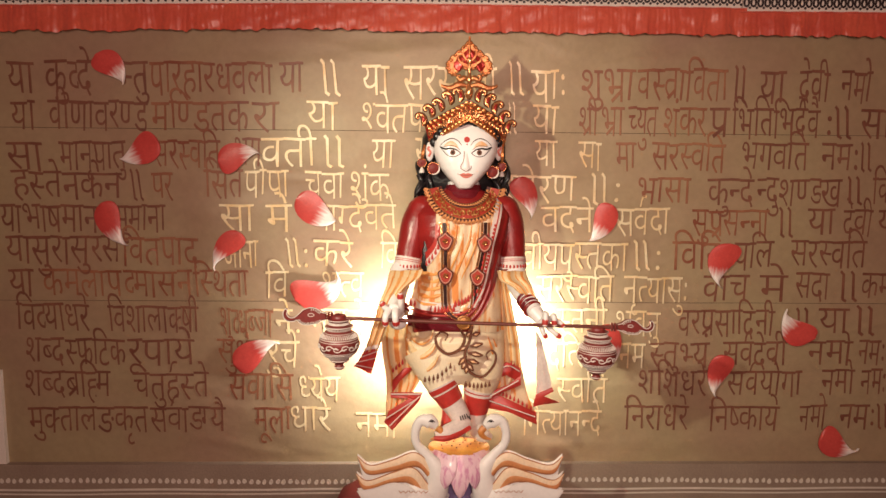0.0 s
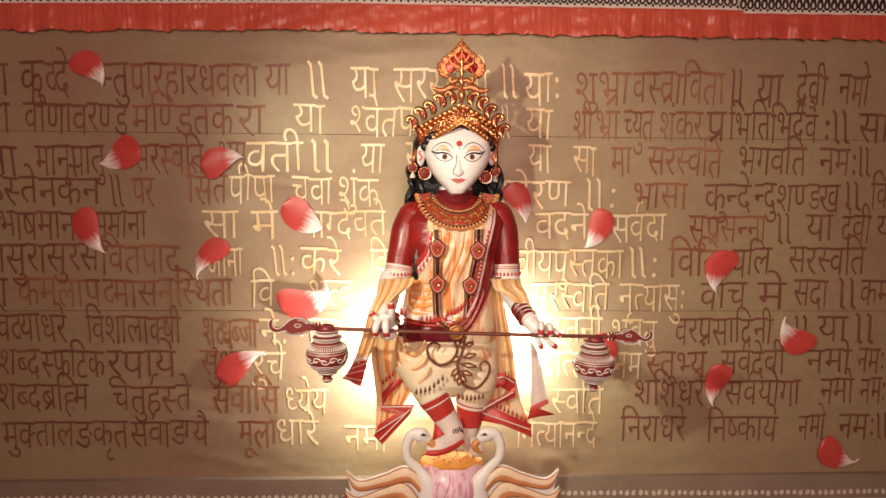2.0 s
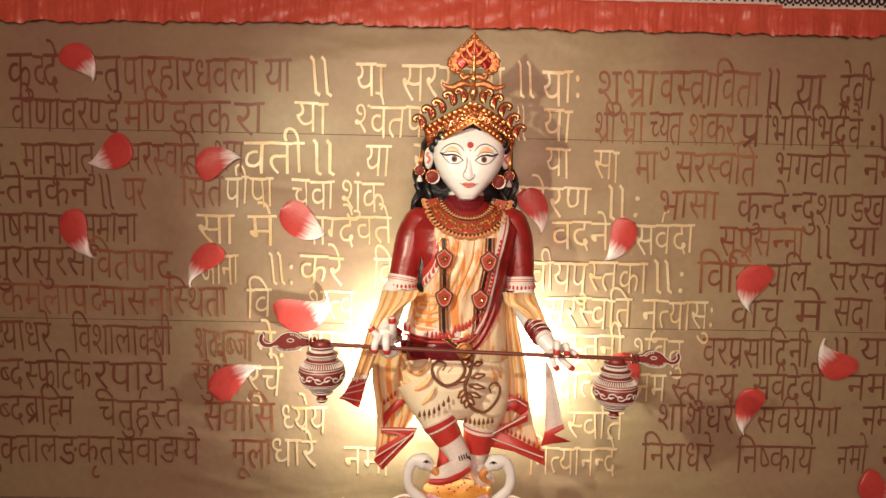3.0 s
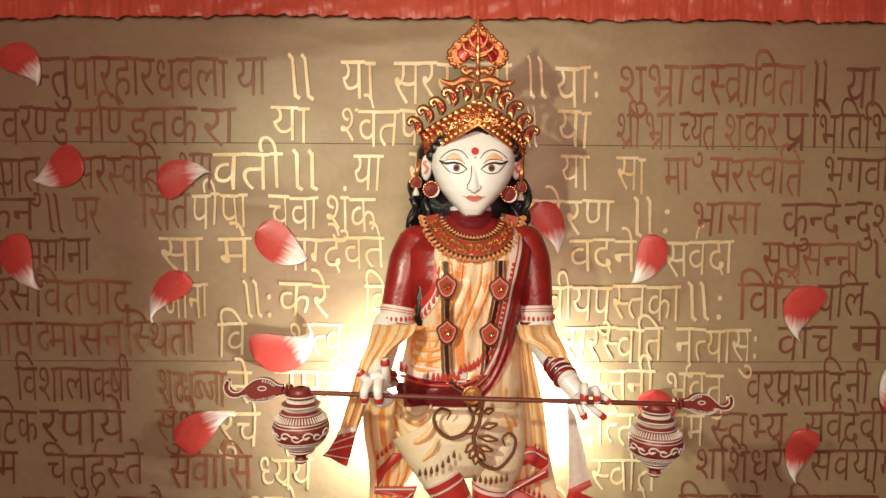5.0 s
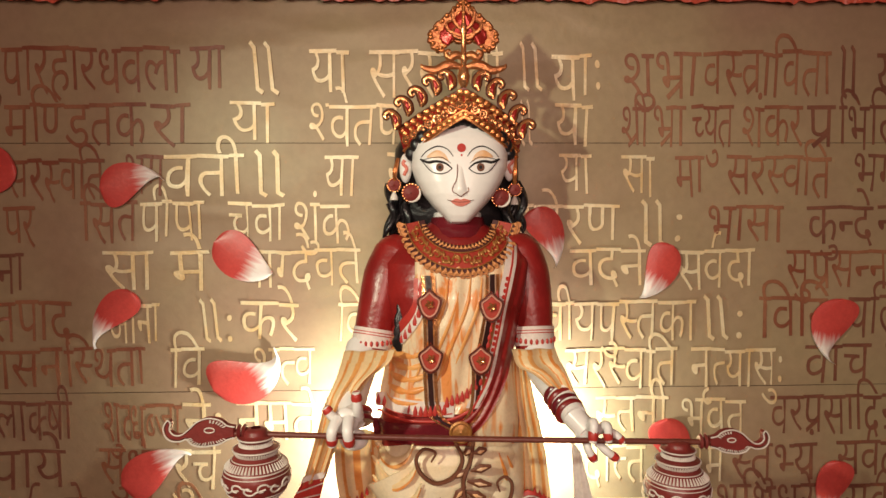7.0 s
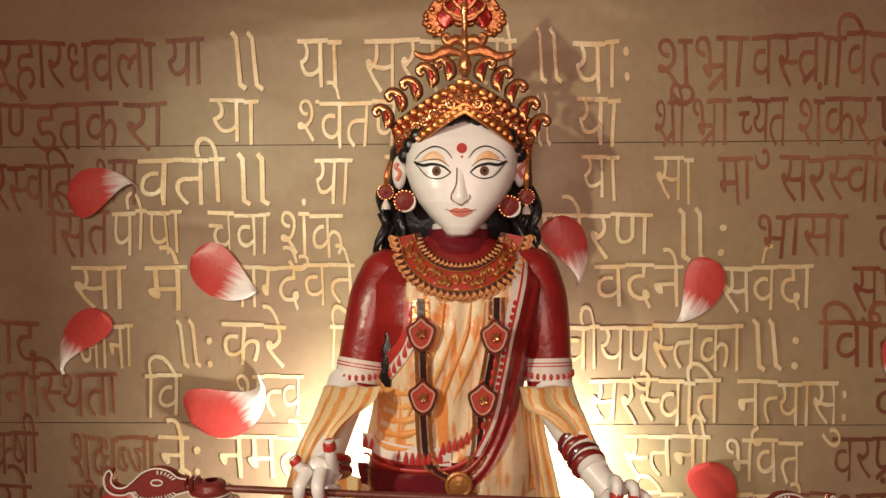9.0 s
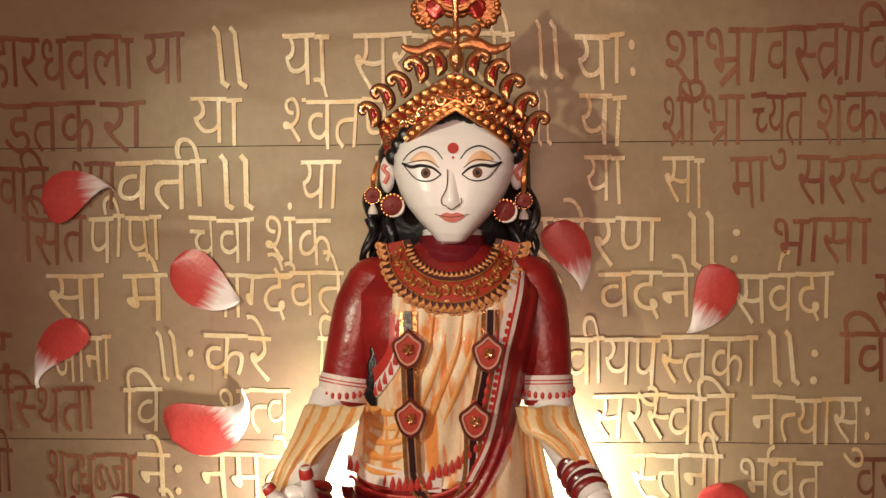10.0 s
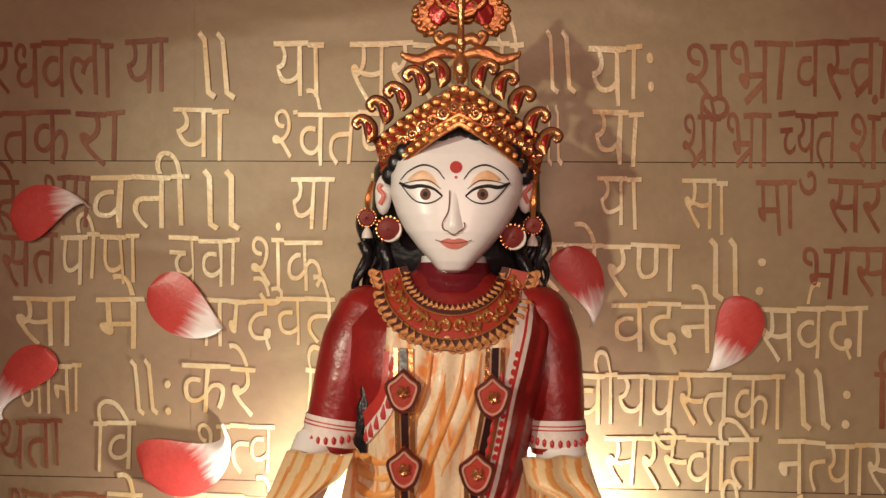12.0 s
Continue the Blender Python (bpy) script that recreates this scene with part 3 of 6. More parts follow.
for h, w in ((0.481, 0.004), (0.463, 0.003), (0.408, 0.004)):
    b = Builder()
    b.sheet([(-2.1 + 0.2 * i, 2.869, h + w + 0.002 * math.sin(i * 1.7)) for i in range(22)], [(-2.1 + 0.2 * i, 2.869, h - w + 0.002 * math.sin(i * 1.7)) for i in range(22)], 0.002, 0, 66, 1)
    part("painted_line", b, dot_paint, border)
thing("batten", box(-1.86, -1.786, 2.880, 2.903, 0.58, 0.987), white_cloth, "pale upright batten at the end of the backdrop", "batten")


# ---- the painted clay figure ----
def streaked(name, pale, strong, scale):
    """Cloth painted in broad brushed streaks that run down it."""
    m = mat(name, pale, 0.42, 0.0, tuple(c * 0.9 for c in pale), 20, 0.6, 150, 0.2, 0.05, 0.15)
    n, l = m.node_tree.nodes, m.node_tree.links
    b = n["Principled BSDF"]
    under = b.inputs["Base Color"].links[0].from_socket
    co, mp, ns, rp, mix = n.new("ShaderNodeTexCoord"), n.new("ShaderNodeMapping"), n.new("ShaderNodeTexNoise"), n.new("ShaderNodeMapRange"), n.new("ShaderNodeMix")
    mp.inputs["Scale"].default_value = scale
    mp.inputs["Rotation"].default_value = (0, 0.25, 0)
    ns.inputs["Scale"].default_value, ns.inputs["Detail"].default_value, ns.inputs["Distortion"].default_value = 1.0, 3, 0.6
    rp.inputs[1].default_value, rp.inputs[2].default_value = 0.50, 0.62
    mix.data_type = "RGBA"
    mix.inputs[7].default_value = (*strong, 1)
    l.new(co.outputs["Object"], mp.inputs[0])
    l.new(mp.outputs[0], ns.inputs["Vector"])
    l.new(ns.outputs[0], rp.inputs[0])
    l.new(rp.outputs[0], mix.inputs[0])
    l.new(under, mix.inputs[6])
    l.new(mix.outputs[2], b.inputs["Base Color"])
    return m


ivory = mat("ivory_paint", (0.86, 0.84, 0.82), 0.33, 0.0, (0.82, 0.79, 0.77), 6, 0.5, 90, 0.05, 0.02, 0.15)
blouse_red = mat("glazed_red", (0.29, 0.018, 0.016), 0.34, 0.0, (0.18, 0.009, 0.010), 14, 0.75, 26, 0.9, 0.10, 0.03)
sari_cream = streaked("sari_cream", (0.80, 0.63, 0.42), (0.74, 0.27, 0.07), (46, 46, 7))
dhoti_cream = mat("dhoti_cream", (0.84, 0.74, 0.55), 0.42, 0.0, (0.80, 0.56, 0.28), 9, 0.6, 150, 0.2, 0.05, 0.15)
shawl_plain = mat("shawl_plain", (0.80, 0.62, 0.36), 0.42, 0.0, (0.78, 0.52, 0.26), 14, 0.6, 150, 0.2, 0.05, 0.1)
stripe_orange = mat("stripe_orange", (0.70, 0.24, 0.05), 0.42, 0.0, (0.78, 0.44, 0.15), 22, 0.8, 150, 0.2, 0.05, 0.1)
border_red = mat("border_red", (0.50, 0.04, 0.03), 0.4, 0.0, (0.40, 0.03, 0.025), 14, 0.6, 90, 0.15)
hair_black = mat("hair_black", (0.012, 0.010, 0.012), 0.35, 0.0, None, 20, 0.5, 80, 0.4)
hem_white = mat("hem_white", (0.76, 0.67, 0.62), 0.6)
maroon_glaze = mat("maroon_glaze", (0.16, 0.012, 0.02), 0.25, 0.0, (0.10, 0.01, 0.015), 10, 0.6, 80, 0.2, 0.08, 0.3)
ink = mat("ink_line", (0.015, 0.012, 0.012), 0.75)
iris_paint = mat("iris_paint", (0.17, 0.07, 0.04), 0.75)
lip_paint = mat("lip_paint", (0.66, 0.17, 0.12), 0.35)
lid_paint = mat("lid_paint", (0.80, 0.42, 0.17), 0.4, 0.0, (0.82, 0.62, 0.46), 40, 0.8, 90)
scroll_brown = mat("scroll_brown", (0.17, 0.055, 0.025), 0.6)
STATUE = [ivory, blouse_red, sari_cream, border_red, hair_black, hem_white, maroon_glaze, ink, iris_paint, lip_paint, lid_paint, scroll_brown, shawl_plain, dhoti_cream, stripe_orange]
IVORY, RED, CREAM, BORDER, HAIR, HEM, MAROON, INK, IRIS, LIP, LID, SCROLL, SHAWL, DHOTI, STRIPE = range(15)


class Form:
    """A rounded upright body: at each height a middle, half width, front and back."""

    def __init__(self, rows, power=2.3):
        rows = sorted(rows)
        self.z, self.c, self.a, self.f, self.k = (np.array(q) for q in zip(*rows))
        self.p = power

    def at(self, z):
        return [np.interp(z, self.z, q) for q in (self.c, self.a, self.f, self.k)]

    def front(self, x, z):
        c, a, f, k = self.at(z)
        u = min(0.995, abs((x - c) / max(a, 1e-4)))
        mid = (f + k) / 2
        return mid - (mid - f) * (1 - u ** self.p) ** (1 / self.p)

    def build(self, b, slot, n=48, m=40):
        zs = np.concatenate([self.z, np.linspace(self.z[0], self.z[-1], m)])
        rows = []
        for z in sorted(set(zs.round(5))):
            c, a, f, k = self.at(z)
            mid, d = (f + k) / 2, (k - f) / 2
            row = []
            for j in range(n):
                t = 2 * math.pi * j / n
                q = 2 / self.p
                row.append((c + a * math.copysign(abs(math.cos(t)) ** q, math.cos(t)), mid + d * math.copysign(abs(math.sin(t)) ** q, math.sin(t)), z))
            rows.append(row)
        b.grid(rows, slot, True)
        b.cap(rows[0], slot)
        b.cap(rows[-1], slot)

    def stroke(self, b, pts, width, slot, off=0.0012, steps=14):
        line = curve_through([(q[0], 0, q[-1]) for q in pts], steps)
        b.tube([(q[0], self.front(q[0], q[2]) - off, q[2]) for q in line], width, slot, 6, steps, 0.6)

    def patch(self, b, outline, slot, off=0.001, n=28):
        o = curve_through([(q[0], 0, q[-1]) for q in [*outline, outline[0]]], n)[:-1]
        mid = sum(o) / len(o)
        rows = []
        for s, h in ((1.0, -0.001), (0.97, off), (0.66, off), (0.33, off), (0.02, off)):
            rows.append([(mid[0] + (q[0] - mid[0]) * s, self.front(mid[0] + (q[0] - mid[0]) * s, mid[2] + (q[2] - mid[2]) * s) - h, mid[2] + (q[2] - mid[2]) * s) for q in o])
        b.grid(rows, slot, True)

    def drape(self, b, left, right, slot, off=0.006, n=24, m=12, fold=0.002, waves=3, slots=None):
        a, c = curve_through([(q[0], 0, q[-1]) for q in left], n), curve_through([(q[0], 0, q[-1]) for q in right], n)
        rows = []
        for i in range(n + 1):
            row = []
            for j in range(-1, m + 2):
                u = min(max(j, 0), m) / m
                q = a[i] + (c[i] - a[i]) * u
                h = off + fold * math.sin(2 * math.pi * waves * u + 1.5 * math.sin(4 * i / n)) if 0 <= j <= m else -0.004
                row.append((q[0], self.front(q[0], q[2]) - h, q[2]))
            rows.append(row)
        start = len(b.m)
        b.grid(rows, slot)
        if slots:
            for i in range(n):
                for j in range(m + 2):
                    b.m[start + i * (m + 2) + j] = slots((j - 0.5) / m, (i + 0.5) / n)
        return rows


def drops(b, pts, n, size, slot, flat=0.35, turn=0.0):
    """A row of drop marks along a line of (x, y, z) points."""
    for q in curve_through(pts, n - 1):
        b.tube([(q[0], q[1], q[2] - size * 0.5), (q[0] + turn * size * 0.3, q[1], q[2]), (q[0] + turn * size, q[1], q[2] + size)], [size * 0.24, size * 0.36, size * 0.05], slot, 6, 5, flat)


S = Builder()
# head
FACE = Form([
    (1.746, 0.079, 0.0114, 2.590, 2.62),
    (1.751, 0.079, 0.0248, 2.578, 2.66),
    (1.766, 0.080, 0.0381, 2.570, 2.70),
    (1.787, 0.080, 0.0581, 2.566, 2.74),
    (1.815, 0.081, 0.0800, 2.564, 2.76),
    (1.844, 0.082, 0.0962, 2.565, 2.77),
    (1.877, 0.083, 0.1076, 2.568, 2.77),
    (1.910, 0.084, 0.1095, 2.572, 2.77),
    (1.943, 0.085, 0.1029, 2.580, 2.77),
    (1.977, 0.086, 0.0876, 2.594, 2.76),
    (2.010, 0.086, 0.0629, 2.618, 2.74),
], 3.0)
FACE.a = FACE.a * 1.07
FACE.build(S, IVORY, 56, 60)


def eye(side):
    def q(dx, y):
        return (MID + side * dx, 0, y)
    white = [q(*e) for e in EYE]
    FACE.patch(S, white, IVORY, 0.0008)
    FACE.patch(S, [q(*e) for e in LIDS], LID, 0.0005)
    FACE.stroke(S, [q(*e) for e in UPPER], [0.0014, 0.0026, 0.0034, 0.0022], INK, 0.0014)
    FACE.stroke(S, [q(*e) for e in LOWER], [0.0010, 0.0012, 0.0010], INK, 0.0014)
    FACE.stroke(S, [q(*e) for e in CREASE], [0.0006, 0.0010, 0.0006], INK, 0.0012)
    FACE.stroke(S, [q(*e) for e in BROW], [0.0008, 0.0016, 0.0009], INK, 0.0012)
    for r, slot, h in ((0.0094, SCROLL, 0.0014), (0.0078, IRIS, 0.0018), (0.0040, INK, 0.0024)):
        c = q(*PUPIL)
        FACE.patch(S, [(c[0] + r * math.cos(a), 0, c[2] + r * 1.05 * math.sin(a)) for a in [2 * math.pi * k / 12 for k in range(12)]], slot, h)


MID = 0.081
EZ = 1.875
EYE = [(0.019, EZ - 0.002), (0.035, EZ + 0.009), (0.055, EZ + 0.014), (0.074, EZ + 0.009), (0.084, EZ + 0.013), (0.068, EZ - 0.007), (0.047, EZ - 0.013), (0.030, EZ - 0.010)]
UPPER = [(0.019, EZ - 0.002), (0.034, EZ + 0.010), (0.055, EZ + 0.015), (0.074, EZ + 0.013), (0.092, EZ + 0.021)]
LOWER = [(0.019, EZ - 0.002), (0.032, EZ - 0.011), (0.048, EZ - 0.014), (0.068, EZ - 0.007), (0.090, EZ + 0.019)]
CREASE = [(0.022, EZ + 0.010), (0.040, EZ + 0.023), (0.060, EZ + 0.024), (0.088, EZ + 0.019)]
LIDS = [(0.024, EZ + 0.012), (0.036, EZ + 0.033), (0.056, EZ + 0.041), (0.078, EZ + 0.026), (0.062, EZ + 0.022), (0.042, EZ + 0.021)]
BROW = [(0.016, EZ + 0.026), (0.030, EZ + 0.043), (0.052, EZ + 0.050), (0.076, EZ + 0.040), (0.090, EZ + 0.026)]
PUPIL = (0.047, EZ + 0.001)
eye(-1)
eye(1)
for r, z in ((0.0105, 1.921), (0.0026, 1.904)):
    FACE.patch(S, [(0.084 + r * math.cos(a), 0, z + r * math.sin(a)) for a in [2 * math.pi * k / 12 for k in range(12)]], BORDER, 0.0012)
# nose: a narrow bridge that widens to the wings
NX, NZ = 0.081, 1.820
rows = []
for i in range(13):
    t = i / 12
    z = NZ - 0.008 + t * 0.078
    w = 0.0125 * (1 - t) ** 1.8 + 0.0075
    h = (0.007 * (1 - t) ** 1.3 * min(1, t * 6 + 0.15)) + 0.003 * (1 - t)
    rows.append([(NX + w * u, FACE.front(NX + w * u, z) - h * (1 - u * u) ** 1.2 + 0.001, z) for u in [k / 6 - 1 for k in range(13)]])
S.grid(rows, IVORY)
FACE.stroke(S, [(NX - 0.007, 0, NZ + 0.062), (NX - 0.0085, 0, NZ + 0.030), (NX - 0.018, 0, NZ + 0.010), (NX - 0.017, 0, NZ - 0.001), (NX - 0.008, 0, NZ - 0.005)], 0.0010, SCROLL, 0.003)
FACE.stroke(S, [(NX - 0.008, 0, NZ - 0.006), (NX, 0, NZ - 0.011), (NX + 0.009, 0, NZ - 0.005), (NX + 0.018, 0, NZ + 0.002), (NX + 0.017, 0, NZ + 0.010)], 0.0010, SCROLL, 0.004)
# mouth
LX, LZ = 0.081, 1.798
FACE.patch(S, [(LX - 0.024, 0, LZ), (LX - 0.010, 0, LZ + 0.006), (LX, 0, LZ + 0.004), (LX + 0.010, 0, LZ + 0.006), (LX + 0.024, 0, LZ), (LX + 0.012, 0, LZ - 0.009), (LX, 0, LZ - 0.012), (LX - 0.012, 0, LZ - 0.009)], LIP, 0.003)
FACE.stroke(S, [(LX - 0.030, 0, LZ + 0.003), (LX - 0.012, 0, LZ - 0.001), (LX, 0, LZ - 0.002), (LX + 0.012, 0, LZ - 0.001), (LX + 0.030, 0, LZ + 0.003)], 0.0006, SCROLL, 0.0042)
# ears with a red inner curl
for side, ear in ((-1, (-0.047, 2.660, 1.880)), (1, (0.205, 2.660, 1.884))):
    S.ball(ear, 0.036, IVORY, 14, (0.42, 0.45, 1.0))
    S.tube([(ear[0] + side * 0.004, ear[1] - 0.015, ear[2] - 0.018), (ear[0] - side * 0.003, ear[1] - 0.017, ear[2] - 0.002), (ear[0] + side * 0.006, ear[1] - 0.016, ear[2] + 0.010), (ear[0] + side * 0.001, ear[1] - 0.016, ear[2] + 0.018)], 0.0040, LIP, 6, 10, 0.5)
# hair: a cap behind the face, a scalloped fringe and long locks
HAIRCAP = Form([
    (1.677, 0.075, 0.1368, 2.70, 2.80),
    (1.763, 0.077, 0.1603, 2.675, 2.82),
    (1.848, 0.080, 0.1603, 2.665, 2.83),
    (1.933, 0.081, 0.1560, 2.655, 2.83),
    (1.987, 0.084, 0.1261, 2.650, 2.82),
    (2.024, 0.085, 0.0641, 2.670, 2.80),
], 2.2)
HAIRCAP.build(S, HAIR, 32, 24)
fringe = curve_through([(-0.030, 2.630, 1.905), (-0.008, 2.605, 1.937), (0.027, 2.592, 1.960), (0.063, 2.586, 1.976), (0.087, 2.584, 1.984), (0.112, 2.586, 1.977), (0.147, 2.592, 1.961), (0.181, 2.605, 1.936), (0.200, 2.630, 1.906)], 14)
for i, q in enumerate(fringe):
    S.ball((q[0], q[1] + 0.006, q[2] + 0.008), 0.018, HAIR, 10, (1, 0.55, 1.0))
    if 2 < i < 12:
        S.ball((q[0], q[1] + 0.012, q[2] + 0.022), 0.022, HAIR, 10, (1, 0.6, 1.0))
lock = random.Random(5)
for side, root in ((-1, (-0.081, 2.700, 1.794)), (1, (0.231, 2.700, 1.801))):
    for k in range(9):
        x, y, z = root[0] - side * 0.012 * (k % 4), root[1] + lock.uniform(-0.03, 0.02), root[2] + lock.uniform(-0.01, 0.05)
        length, ph = lock.uniform(0.09, 0.15), lock.uniform(0, 6)
        S.tube([(x + 0.009 * math.sin(ph + 7 * t) + side * 0.012 * t, y + 0.008 * math.cos(ph + 7 * t) - 0.012 * t, z - length * t) for t in [j / 9 for j in range(10)]], [0.010, 0.009, 0.007, 0.002], HAIR, 6, 27)
for k in range(3):
    S.tube([(-0.060 + 0.004 * k, 2.545, 1.590), (-0.056 - 0.003 * k, 2.540, 1.560), (-0.066 + 0.005 * k, 2.536, 1.530), (-0.062 - 0.003 * k, 2.534, 1.502), (-0.072 + 0.006 * k, 2.534, 1.478), (-0.064 + 0.003 * k, 2.538, 1.458)], [0.003, 0.006, 0.007, 0.006, 0.003], HAIR, 7, 24)

# neck with its red band
S.tube([(0.079, 2.660, 1.680), (0.079, 2.665, 1.720), (0.079, 2.670, 1.770)], [0.074, 0.062, 0.058], IVORY, 20, 8)
S.tube([(0.079, 2.655, 1.691), (0.079, 2.665, 1.725), (0.079, 2.668, 1.759)], [0.082, 0.070, 0.064], MAROON, 24, 8)

# trunk in a glazed red blouse
TRUNK = Form([
    (1.218, 0.056, 0.1626, 2.520, 2.70),
    (1.281, 0.055, 0.1667, 2.512, 2.70),
    (1.345, 0.059, 0.1545, 2.516, 2.70),
    (1.428, 0.064, 0.1403, 2.512, 2.71),
    (1.511, 0.067, 0.1464, 2.498, 2.72),
    (1.583, 0.068, 0.1667, 2.500, 2.73),
    (1.655, 0.072, 0.1748, 2.525, 2.74),
    (1.700, 0.073, 0.1464, 2.560, 2.74),
    (1.732, 0.075, 0.0894, 2.605, 2.73),
    (1.752, 0.076, 0.0569, 2.630, 2.72),
], 2.4)
TRUNK.build(S, RED, 56, 50)
# arms: sleeve, patterned hem, forearm
for arm in (((-0.071, 2.640, 1.676), (-0.094, 2.625, 1.621), (-0.109, 2.610, 1.550), (-0.121, 2.600, 1.494), (-0.129, 2.590, 1.445)), ((0.227, 2.640, 1.678), (0.243, 2.625, 1.624), (0.251, 2.610, 1.553), (0.255, 2.600, 1.496), (0.256, 2.590, 1.447))):
    a, z = [np.array(q) for q in arm], np.array
    S.ball(arm[0], 0.056, RED, 18, (0.92, 0.95, 0.80))
    S.tube(arm, [0.052, 0.054, 0.051, 0.047, 0.043], RED, 24, 20)
    d = (a[4] - a[3]) / np.linalg.norm(a[4] - a[3])
    S.tube([a[3] - d * 0.004, a[3] + d * 0.040], [0.0495, 0.0485], HEM, 24, 3)
    for s in (0.004, 0.010):
        S.tube([a[3] + d * s, a[3] + d * (s + 0.0022)], 0.0502, BORDER, 24, 1)
    for k in range(24):
        t = 2 * math.pi * k / 24
        S.ball(a[3] + d * 0.023 + z((0.0492 * math.cos(t), 0.0492 * math.sin(t), 0)), 0.0052, BORDER, 6, (0.8, 0.8, 1.4))
S.tube([(-0.146, 2.590, 1.454), (-0.157, 2.530, 1.408), (-0.162, 2.450, 1.363), (-0.154, 2.400, 1.338)], [0.042, 0.040, 0.032, 0.027], IVORY, 16, 12)
S.tube([(0.260, 2.590, 1.456), (0.273, 2.540, 1.408), (0.296, 2.470, 1.367), (0.315, 2.410, 1.340)], [0.042, 0.040, 0.032, 0.026], IVORY, 16, 12)


def hand(wrist, fingers, palm):
    S.ball(palm, 0.030, IVORY, 14, (0.95, 0.55, 0.95))
    S.tube([wrist, palm], [0.025, 0.024], IVORY, 12, 4)
    for pts, r in fingers:
        line = [np.array(q) for q in pts]
        tip = line[-1] + (line[-2] - line[-1]) * 0.55
        S.tube(pts, [r * 1.1, r, r * 0.8], IVORY, 8, 10)
        S.tube([tip, tip + (line[-1] - tip) * 0.55, line[-1]], [r * 1.1, r * 1.08, r * 0.7], BORDER, 8, 5)


hand((-0.150, 2.410, 1.350), [
    (((-0.180, 2.362, 1.356), (-0.189, 2.338, 1.336), (-0.190, 2.346, 1.306)), 0.0110), (((-0.157, 2.360, 1.356), (-0.157, 2.334, 1.338), (-0.154, 2.344, 1.304)), 0.0115),
    (((-0.172, 2.380, 1.345), (-0.192, 2.362, 1.362), (-0.205, 2.360, 1.381)), 0.0100), (((-0.140, 2.385, 1.352), (-0.140, 2.362, 1.380), (-0.142, 2.356, 1.412)), 0.0105)], (-0.166, 2.382, 1.345))
S.ball((-0.150, 2.385, 1.305), 0.030, IVORY, 14, (1.0, 0.6, 0.75))
hand((0.309, 2.420, 1.342), [
    (((0.339, 2.390, 1.317), (0.340, 2.355, 1.344), (0.336, 2.345, 1.305)), 0.0100), (((0.357, 2.385, 1.318), (0.367, 2.355, 1.337), (0.370, 2.350, 1.305)), 0.0095),
    (((0.369, 2.385, 1.318), (0.388, 2.365, 1.315), (0.403, 2.360, 1.299)), 0.0090), (((0.331, 2.385, 1.303), (0.333, 2.370, 1.283), (0.347, 2.370, 1.258)), 0.0085),
    (((0.350, 2.385, 1.299), (0.371, 2.370, 1.279), (0.396, 2.370, 1.260)), 0.0085)], (0.336, 2.395, 1.314))
for a, e, n in (((0.289, 2.475, 1.370), (0.306, 2.428, 1.346), 4), ((-0.144, 2.410, 1.336), (-0.147, 2.420, 1.350), 2)):
    for k in range(n):
        q = np.array(a) + (np.array(e) - np.array(a)) * k / max(1, n - 1)
        d = (np.array(e) - np.array(a)) / np.linalg.norm(np.array(e) - np.array(a))
        S.tube([q - d * 0.006, q, q + d * 0.006], [0.031, 0.034, 0.031], MAROON if k % 2 == 0 else RED, 18, 4)

# sari across the trunk: streaked cream front, red fall on one side, printed hems
TRUNK.drape(S, [(-0.024, 2.500, 1.661), (-0.027, 2.500, 1.563), (-0.062, 2.500, 1.513), (-0.085, 2.500, 1.464), (-0.101, 2.520, 1.390), (-0.117, 2.520, 1.319)],
            [(0.196, 2.500, 1.663), (0.190, 2.500, 1.564), (0.175, 2.500, 1.485), (0.157, 2.500, 1.405), (0.130, 2.500, 1.344), (0.094, 2.500, 1.320)], CREAM, 0.008, 40, 40, 0.0035, 5)
TRUNK.drape(S, [(-0.027, 2.500, 1.626), (-0.031, 2.500, 1.567), (-0.066, 2.500, 1.519), (-0.081, 2.500, 1.499)], [(-0.017, 2.500, 1.626), (-0.021, 2.500, 1.559), (-0.052, 2.500, 1.508), (-0.073, 2.500, 1.484)], BORDER, 0.013, 16, 3, 0)
TRUNK.drape(S, [(0.219, 2.560, 1.715), (0.204, 2.500, 1.643), (0.182, 2.500, 1.564), (0.167, 2.500, 1.485), (0.149, 2.500, 1.405), (0.114, 2.500, 1.334), (0.065, 2.500, 1.299)],
            [(0.244, 2.600, 1.705), (0.252, 2.600, 1.636), (0.233, 2.600, 1.554), (0.204, 2.600, 1.455), (0.176, 2.600, 1.375), (0.134, 2.550, 1.303), (0.085, 2.500, 1.259)], RED, 0.016, 36, 10, 0.003, 2)
EDGE = [(0.219, 0, 1.715), (0.202, 0, 1.643), (0.182, 0, 1.564), (0.167, 0, 1.485), (0.147, 0, 1.401), (0.114, 0, 1.334)]
for d0, d1, slot, off in ((-0.001, 0.0065, HEM, 0.0185), (0.0065, 0.0110, BORDER, 0.0180), (0.0110, 0.0260, HEM, 0.0140)):
    TRUNK.drape(S, [(q[0] - d1, 0, q[2]) for q in EDGE], [(q[0] - d0, 0, q[2]) for q in EDGE], slot, off, 36, 2, 0)
CHEST = [(-0.019, 0, 1.626), (-0.022, 0, 1.556), (-0.054, 0, 1.506), (-0.076, 0, 1.480)]
TRUNK.drape(S, CHEST, [(q[0] + 0.014, 0, q[2] - 0.013) for q in CHEST], HEM, 0.0125, 18, 3, 0)
